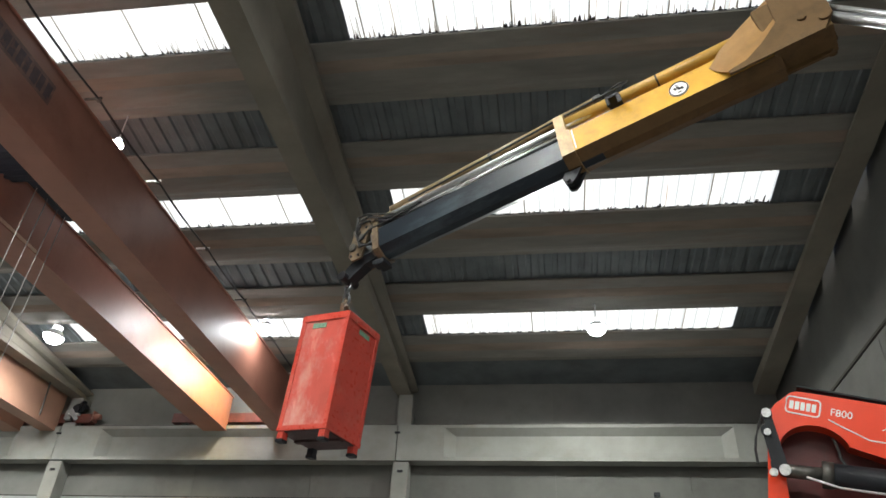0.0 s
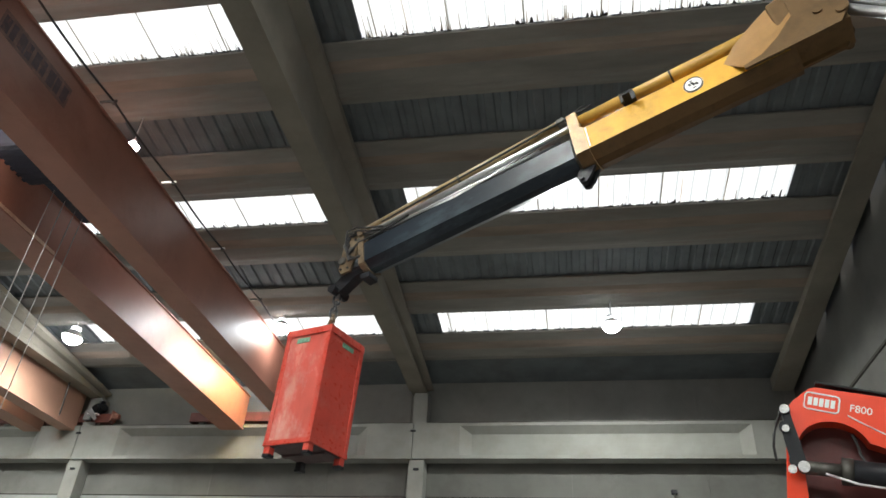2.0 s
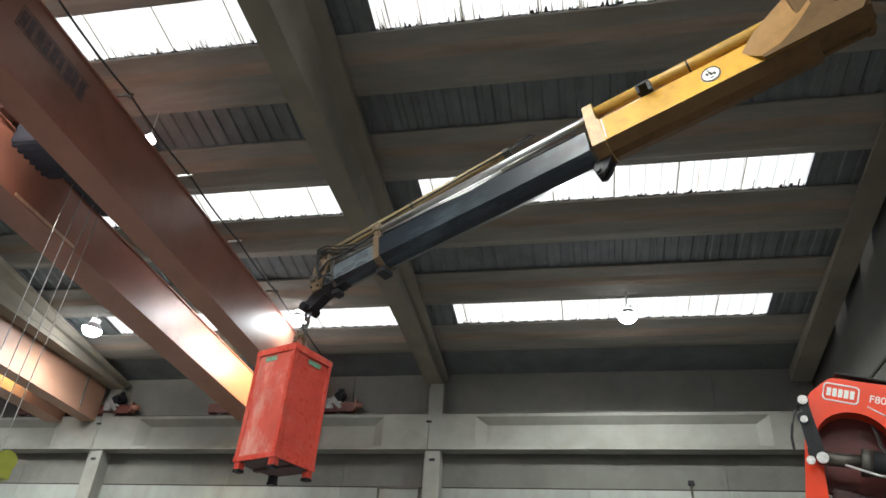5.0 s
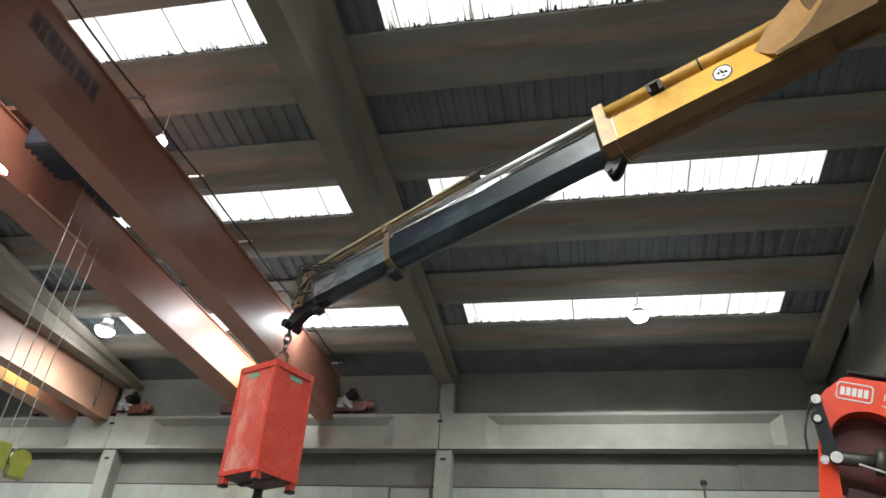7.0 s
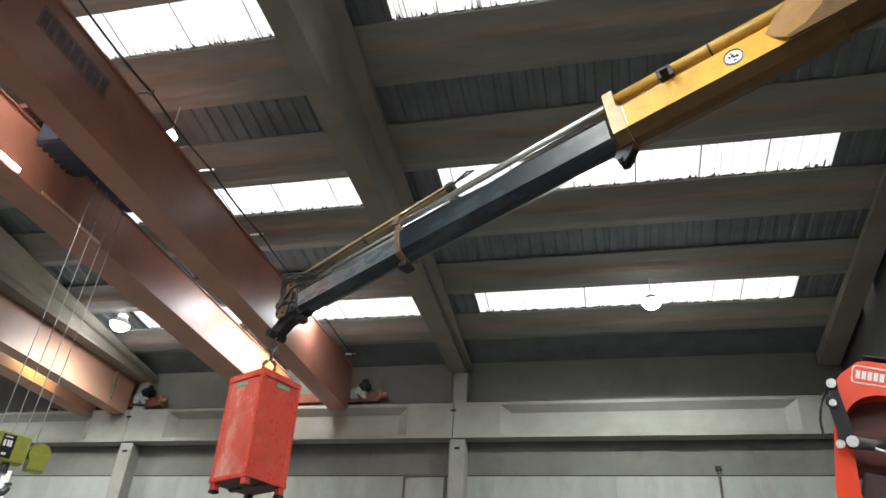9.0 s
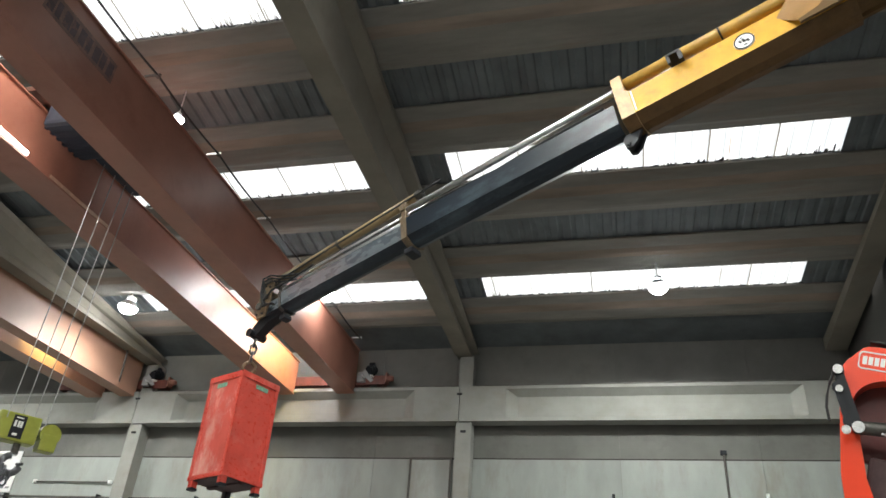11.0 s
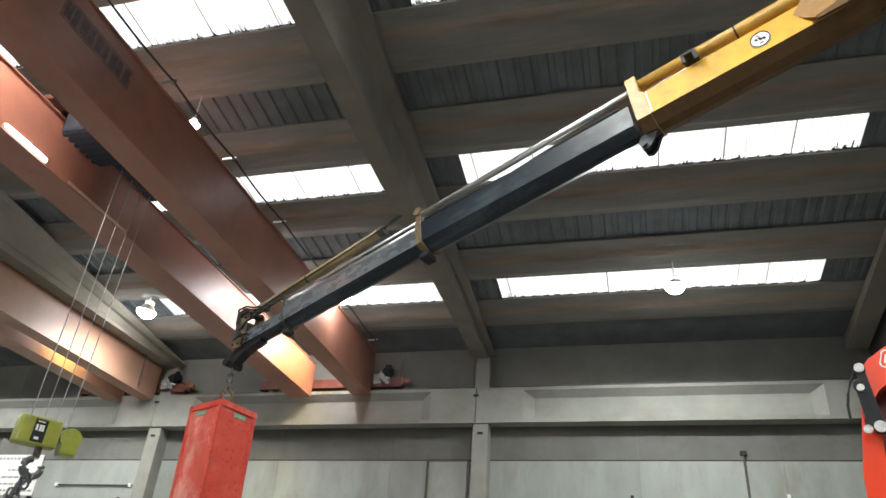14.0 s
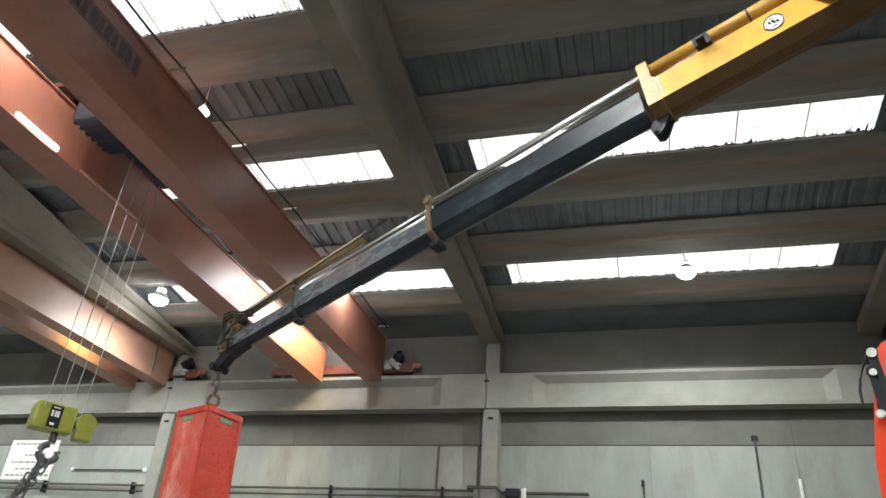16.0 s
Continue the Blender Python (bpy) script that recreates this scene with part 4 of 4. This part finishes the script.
# ================= fittings on the back wall =================
def wall_fittings():
    f = WALL_Y - 0.03
    p = thing("conduit", "thin dark vertical conduit on the wall", "pipe")
    part("pipe", rod(bm_(), (2.42, f - 0.03, 0.3), (2.42, f - 0.03, 6.5), 0.028, 10), DARK_STEEL, p)
    part("cap", box(bm_(), 2.35, 2.49, f - 0.07, f + 0.025, 6.5, 6.6, 0.01), BLACK, p)
    p = thing("pipe_run", "dark horizontal pipes fixed along the wall", "pipe", "pipe runs")
    for z, r in ((5.24, 0.032), (5.08, 0.022)):
        part("pipe", rod(bm_(), (-30, f - 0.12, z), (-4.2, f - 0.12, z), r, 12), DARK_STEEL, p)
    for x in range(-29, -4, 3):
        part("bracket", box(bm_(), x - 0.02, x + 0.02, f - 0.17, f + 0.004, 5.0, 5.32), BLACK, p)
    p = thing("pipe_run", "dark horizontal pipe bending round the column", "pipe", "pipe runs")
    part("pipe", tube(bm_(), [(-4.3, f - 0.12, 5.24), (-4.25, RUN_Y - 0.06, 5.24), (-3.55, RUN_Y - 0.06, 5.24), (-3.5, f - 0.12, 5.2), (-1.4, f - 0.12, 5.2)], 0.04, 10), DARK_STEEL, p)
    part("valve", box(bm_(), -3.4, -3.05, f - 0.2, f - 0.05, 5.1, 5.3, 0.02), BLACK, p)
    part("stub", rod(bm_(), (-2.95, f - 0.15, 5.0), (-2.95, f - 0.15, 5.3), 0.06, 14), WHITE, p)
    # pale upright pole and a small dark tap low on the wall
    p = thing("wall_pole", "short white upright tube fixed to the wall", "tube")
    part("tube", rod(bm_(), (3.24, f - 0.06, 4.9), (3.24, f - 0.06, 5.62), 0.04, 12), WHITE, p)
    part("bracket", box(bm_(), 3.2, 3.28, f - 0.06, f + 0.004, 5.02, 5.08), DARK_STEEL, p)
    p = thing("wall_tap", "small dark fitting on a thin pipe at the wall", "fitting")
    part("body", box(bm_(), -0.19, -0.12, f - 0.09, f + 0.004, 5.42, 5.56, 0.01), BLACK, p)
    part("pipe", rod(bm_(), (-0.14, f - 0.04, 4.6), (-0.14, f - 0.04, 5.42), 0.02, 8), DARK_STEEL, p)
    # framed hatch beside the column
    h = thing("wall_hatch", "closed grey hatch in a dark frame", "hatch")
    part("leaf", box(bm_(), -5.16, -4.16, f - 0.012, f - 0.002, 5.3, 6.36), LOW_PANEL, h)
    for a in ((-5.21, -5.16, 5.3, 6.41), (-4.16, -4.11, 5.3, 6.41), (-5.16, -4.16, 6.36, 6.41)):
        part("frame", box(bm_(), a[0], a[1], f - 0.04, f - 0.002, a[2], a[3]), DARK_STEEL, h)
    # long thin bar on the left bay
    r = thing("wall_bar", "thin dark bar between two pale end brackets", "bar")
    part("bar", rod(bm_(), (-16.2, f - 0.05, 5.67), (-13.82, f - 0.05, 5.67), 0.02, 8), DARK_STEEL, r)
    for x in (-16.24, -13.8):
        part("bracket", box(bm_(), x - 0.05, x + 0.05, f - 0.07, f + 0.004, 5.62, 5.72, 0.01), WHITE, r)
    # white notice board with lines of unreadable print
    n = thing("notice_board", "white notice board with grey printed lines", "sign")
    part("board", box(bm_(), -18.75, -17.0, f - 0.03, f - 0.003, 5.36, 6.53, 0.005), WHITE, n)
    rnd = random.Random(4)
    for z, h_, w in ((6.38, 0.07, 1.4), (6.05, 0.05, 0.5), (5.84, 0.06, 1.3), (5.65, 0.05, 0.9), (5.46, 0.06, 1.45)):
        x = -17.88 - w / 2
        b = bm_()
        while x < -17.88 + w / 2:
            l = rnd.uniform(0.06, 0.2)
            box(b, x, x + l, f - 0.034, f - 0.0305, z, z + h_)
            x += l + 0.04
        part("print_line", b, GREY_PAINT, n, "grey unreadable print")


wall_fittings()


# ================= red loader crane at the edge of the view =================
def red_crane():
    """Local space: x to the right along the boom, z up, y away; the boom's cheek lies at y = 0."""
    base = Vector((1.82, 6.30, 3.955))
    right = Vector((0.94, -0.2, -0.31)).normalized()
    back = Vector((0.2, 0.97, 0.12))
    back = (back - right * back.dot(right)).normalized()
    up = right.cross(back)
    m = Matrix.LocRotScale(base, Matrix((right, back, up)).transposed().to_quaternion(), None)
    c = thing("red_loader_crane", "glossy red folded loader crane with black cylinder", "loader crane", m=m)
    b = prism(bm_(), [(0.02, 0.1), (0.05, 0.17), (0.16, 0.3), (0.2, 0.318), (0.24, 0.32), (1.6, 0.36), (1.6, -0.2), (0.72, -0.075)] + [(0.405 + 0.27 * math.cos(radians(a)), -0.17 + 0.225 * math.sin(radians(a))) for a in range(28, 181, 8)] + [(0.1, -0.15), (0.07, -0.05)], 0.0, 0.36, "y")
    bmesh.ops.bevel(b, geom=[e for e in b.edges if abs(e.verts[0].co.y - e.verts[1].co.y) < 1e-6], offset=0.008, segments=2, affect="EDGES")
    part("boom_head", b, NEW_RED, c, "glossy red boom head")
    part("top_plate", box(bm_(), 0.2, 1.6, 0.02, 0.34, 0.362, 0.38, 0.004, None), BLACK, c)
    # white rounded frame with plain bars
    b = bm_()
    cx0, cx1, cz0, cz1, r = 0.14, 0.40, 0.125, 0.265, 0.03
    pts = []
    for (px, pz, a0) in ((cx1 - r, cz1 - r, 0), (cx0 + r, cz1 - r, 90), (cx0 + r, cz0 + r, 180), (cx1 - r, cz0 + r, 270)):
        pts += arc((px, -0.003, pz), r, a0, a0 + 90, 5)
    pts.append(pts[0])
    tube(b, pts, 0.007, 5)
    for k in range(5):
        x = cx0 + 0.025 + 0.043 * k
        box(b, x, x + 0.033, -0.004, 0.001, cz0 + 0.035, cz1 - 0.035)
    part("emblem", b, WHITE, c, "white rounded emblem frame with bars")
    fc = bpy.data.curves.new("model_number", "FONT")
    fc.body, fc.size, fc.extrude = "F800", 0.085, 0.002
    fc.materials.append(WHITE)
    ft = new("model_number", fc)
    ft.parent = c
    ft.matrix_basis = pose(0.475, -0.004, 0.165, 90, 0, 0)
    b = bm_()
    tube(b, [(0.47, -0.003, 0.125), (0.58, -0.003, 0.085), (0.78, -0.003, 0.02), (1.2, -0.003, 0.04), (1.6, -0.003, 0.05)], 0.006, 5)
    tube(b, [(0.86, -0.003, 0.12), (0.95, -0.003, 0.19), (1.6, -0.003, 0.21)], 0.005, 5)
    part("pinstripe", b, WHITE, c)
    # hollow behind the cheek, its shade in the dark colours; lower arm and links
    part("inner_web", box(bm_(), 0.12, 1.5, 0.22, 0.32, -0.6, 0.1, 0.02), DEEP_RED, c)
    b = prism(bm_(), [(0.03, -0.1), (0.13, -0.1), (0.3, -0.75), (0.7, -1.6), (0.35, -1.6), (0.12, -0.75)], 0.02, 0.34, "y")
    part("lower_arm", b, NEW_RED, c, "glossy red lower arm")
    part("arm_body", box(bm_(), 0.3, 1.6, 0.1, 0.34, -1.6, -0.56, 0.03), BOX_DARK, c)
    for a, d in (((0.0, 0.06), (0.2, -0.38)), ((0.02, -0.08), (0.13, -0.34))):
        b = bm_()
        v = Vector((d[0] - a[0], 0, d[1] - a[1]))
        n = Vector((-v.z, 0, v.x)).normalized() * 0.034
        A, Dd = Vector((a[0], 0, a[1])), Vector((d[0], 0, d[1]))
        prism(b, [((A + n).x, (A + n).z), ((Dd + n).x, (Dd + n).z), ((Dd - n).x, (Dd - n).z), ((A - n).x, (A - n).z)], -0.07, -0.02, "y")
        for q in (A, Dd):
            rod(b, (q.x, -0.075, q.z), (q.x, -0.015, q.z), 0.046, 20)
        part("link", b, BLACK, c, "black steel link")
    for x, z, r in ((0.0, 0.06, 0.038), (0.03, -0.1, 0.028), (0.2, -0.38, 0.045), (0.12, -0.42, 0.034)):
        part("pin", rod(bm_(), (x, -0.1, z), (x, -0.07, z), r, 22), PIN_GREY, c, "pale greased pin cap")
    part("cylinder", rod(bm_(), (0.5, -0.02, -0.335), (1.7, -0.02, -0.2), 0.1, 28), BLACK, c, "black hydraulic cylinder", True)
    part("cylinder_rod", rod(bm_(), (0.18, -0.02, -0.375), (0.5, -0.02, -0.335), 0.055, 18), DARK_STEEL, c, "", True)
    part("cylinder_gland", rod(bm_(), (0.47, -0.02, -0.338), (0.55, -0.02, -0.329), 0.108, 24), DARK_STEEL, c, "dark ringed gland", True)
    part("grease_pipe", tube(bm_(), [(0.36, -0.1, -0.4), (0.6, -0.13, -0.43), (0.9, -0.13, -0.4), (1.5, -0.13, -0.33)], 0.01, 7), STEEL, c, "thin bright pipe under the cylinder")
    b = tube(bm_(), [(-0.03, 0.0, 0.05), (-0.05, 0.02, -0.05), (-0.055, 0.02, -0.15), (-0.045, 0.02, -0.25), (-0.01, 0.02, -0.36)], 0.011, 8)
    part("hose", b, RUBBER, c)
    b = tube(bm_(), [(0.52, 0.1, 0.0), (0.55, 0.06, -0.06), (0.57, 0.0, -0.12), (0.585, -0.04, -0.18), (0.62, -0.06, -0.23), (0.68, -0.07, -0.26)], 0.012, 8)
    part("hose", b, RUBBER, c)
    part("mast", box(bm_(), 0.5, 1.5, 0.06, 0.4, -3.9, -1.58, 0.03), NEW_RED, c)
    return c


red_crane()


# ================= motion =================
def glide(rows, t):
    for (a, va), (c, vc) in zip(rows, rows[1:]):
        if t <= c:
            return va + (vc - va) * (t - a) / (c - a)
    return rows[-1][1]


U2 = [(0, 2.18), (0.5, 2.28), (1, 2.38), (1.5, 2.47), (2, 2.55), (16, 2.57)]
TIP = [(0, 2.47), (1, 2.62), (2, 2.80), (4, 3.22), (6.5, 3.76), (9, 4.32), (12, 5.0), (14, 5.5), (16, 6.0)]
U3 = [(0, 2.22), (2, 2.57), (4, 2.95), (6.5, 3.5), (9, 4.05), (12, 4.62), (12.5, 4.66), (16, 4.66)]
REAR = [(0, -0.44), (3.5, 0.49), (7, 1.41), (9, 1.85), (14.5, 3.25), (16, 3.5)]
# the box's lid centre: seconds, x, y, z, lean about its own x and y, turn
HUNG = [(0, -2.06, 6.3, 4.965, 4.2, 0.5, 71), (0.5, -2.1, 6.31, 4.945, 4.0, 0.5, 70.7), (1, -2.15, 6.335, 4.925, 3.5, 0.5, 70.2), (1.5, -2.26, 6.365, 4.89, 2.6, 0.5, 69.8), (2, -2.395, 6.405, 4.857, 2.5, 0.5, 69.5), (3, -2.59, 6.51, 4.82, 2.5, 0.3, 68.2), (4, -2.8, 6.608, 4.77, 2.2, 0.2, 67),
        (7.5, -3.5, 6.985, 4.617, -1.5, 0.2, 66.5), (9.5, -3.87, 7.189, 4.512, -2.2, 0.8, 67.3), (12, -4.42, 7.46, 4.335, -2.2, 2.0, 68.5), (13, -4.64, 7.55, 4.275, -2.8, 1.8, 69.5), (14, -4.82, 7.63, 4.21, -3.0, 1.4, 70.5), (16, -5.22, 7.78, 4.03, -3.2, 0.9, 73)]


def boom_at(t):
    d = 0.4 + 0.75 * t / 16
    return BOOM_M @ pose(0, 0, 0.10 * (1 - t / 16) - 0.0436 * d, 0, -2.29 * (1 - t / 16) - d, 0)


def slid(x, t):
    """A sliding part x metres out along the boom, with the slack of its pads."""
    d = 0.4 + 0.75 * t / 16
    return pose(x, 0, -0.01745 * d * (x - 2.5) if x > 2.5 else 0.0, 0, d if x > 2.5 else d * max(0.0, x) / 2.5, 0)


def motions():
    ts = [0.5 * k for k in range(33)]
    walk(boom, [(t, boom_at(t)) for t in ts])
    walk(two, [(t, pose(glide(U2, t), 0, 0)) for t in ts])
    walk(three, [(t, slid(glide(U3, t), t)) for t in ts])
    walk(four, [(t, slid(glide(TIP, t), t)) for t in ts])
    walk(barrel, [(t, slid(glide(REAR, t), t) @ pose(0, 0, -0.08 * t / 16)) for t in ts])
    held_rows, chain_rows = [], []
    for t in ts:
        x, y, z, lx, ly, turn = [glide([(r[0], r[k]) for r in HUNG], t) for k in range(1, 7)]
        m = pose(x, y, z, 0, 0, turn) @ pose(0, 0, 0, lx, ly, 0)
        held_rows.append((t, m))
        eye = m @ Vector((0, 0, 0.1))
        nose = boom_at(t) @ slid(glide(TIP, t), t) @ Vector((0.14, 0, -0.2))
        d = (nose - eye).normalized()
        q = d.to_track_quat("Z", "Y").to_matrix().to_4x4()
        chain_rows.append((t, Matrix.Translation(eye) @ q @ pose(0, 0, -0.1)))
    walk(steel_box, held_rows)
    walk(hook_chain, chain_rows)


motions()
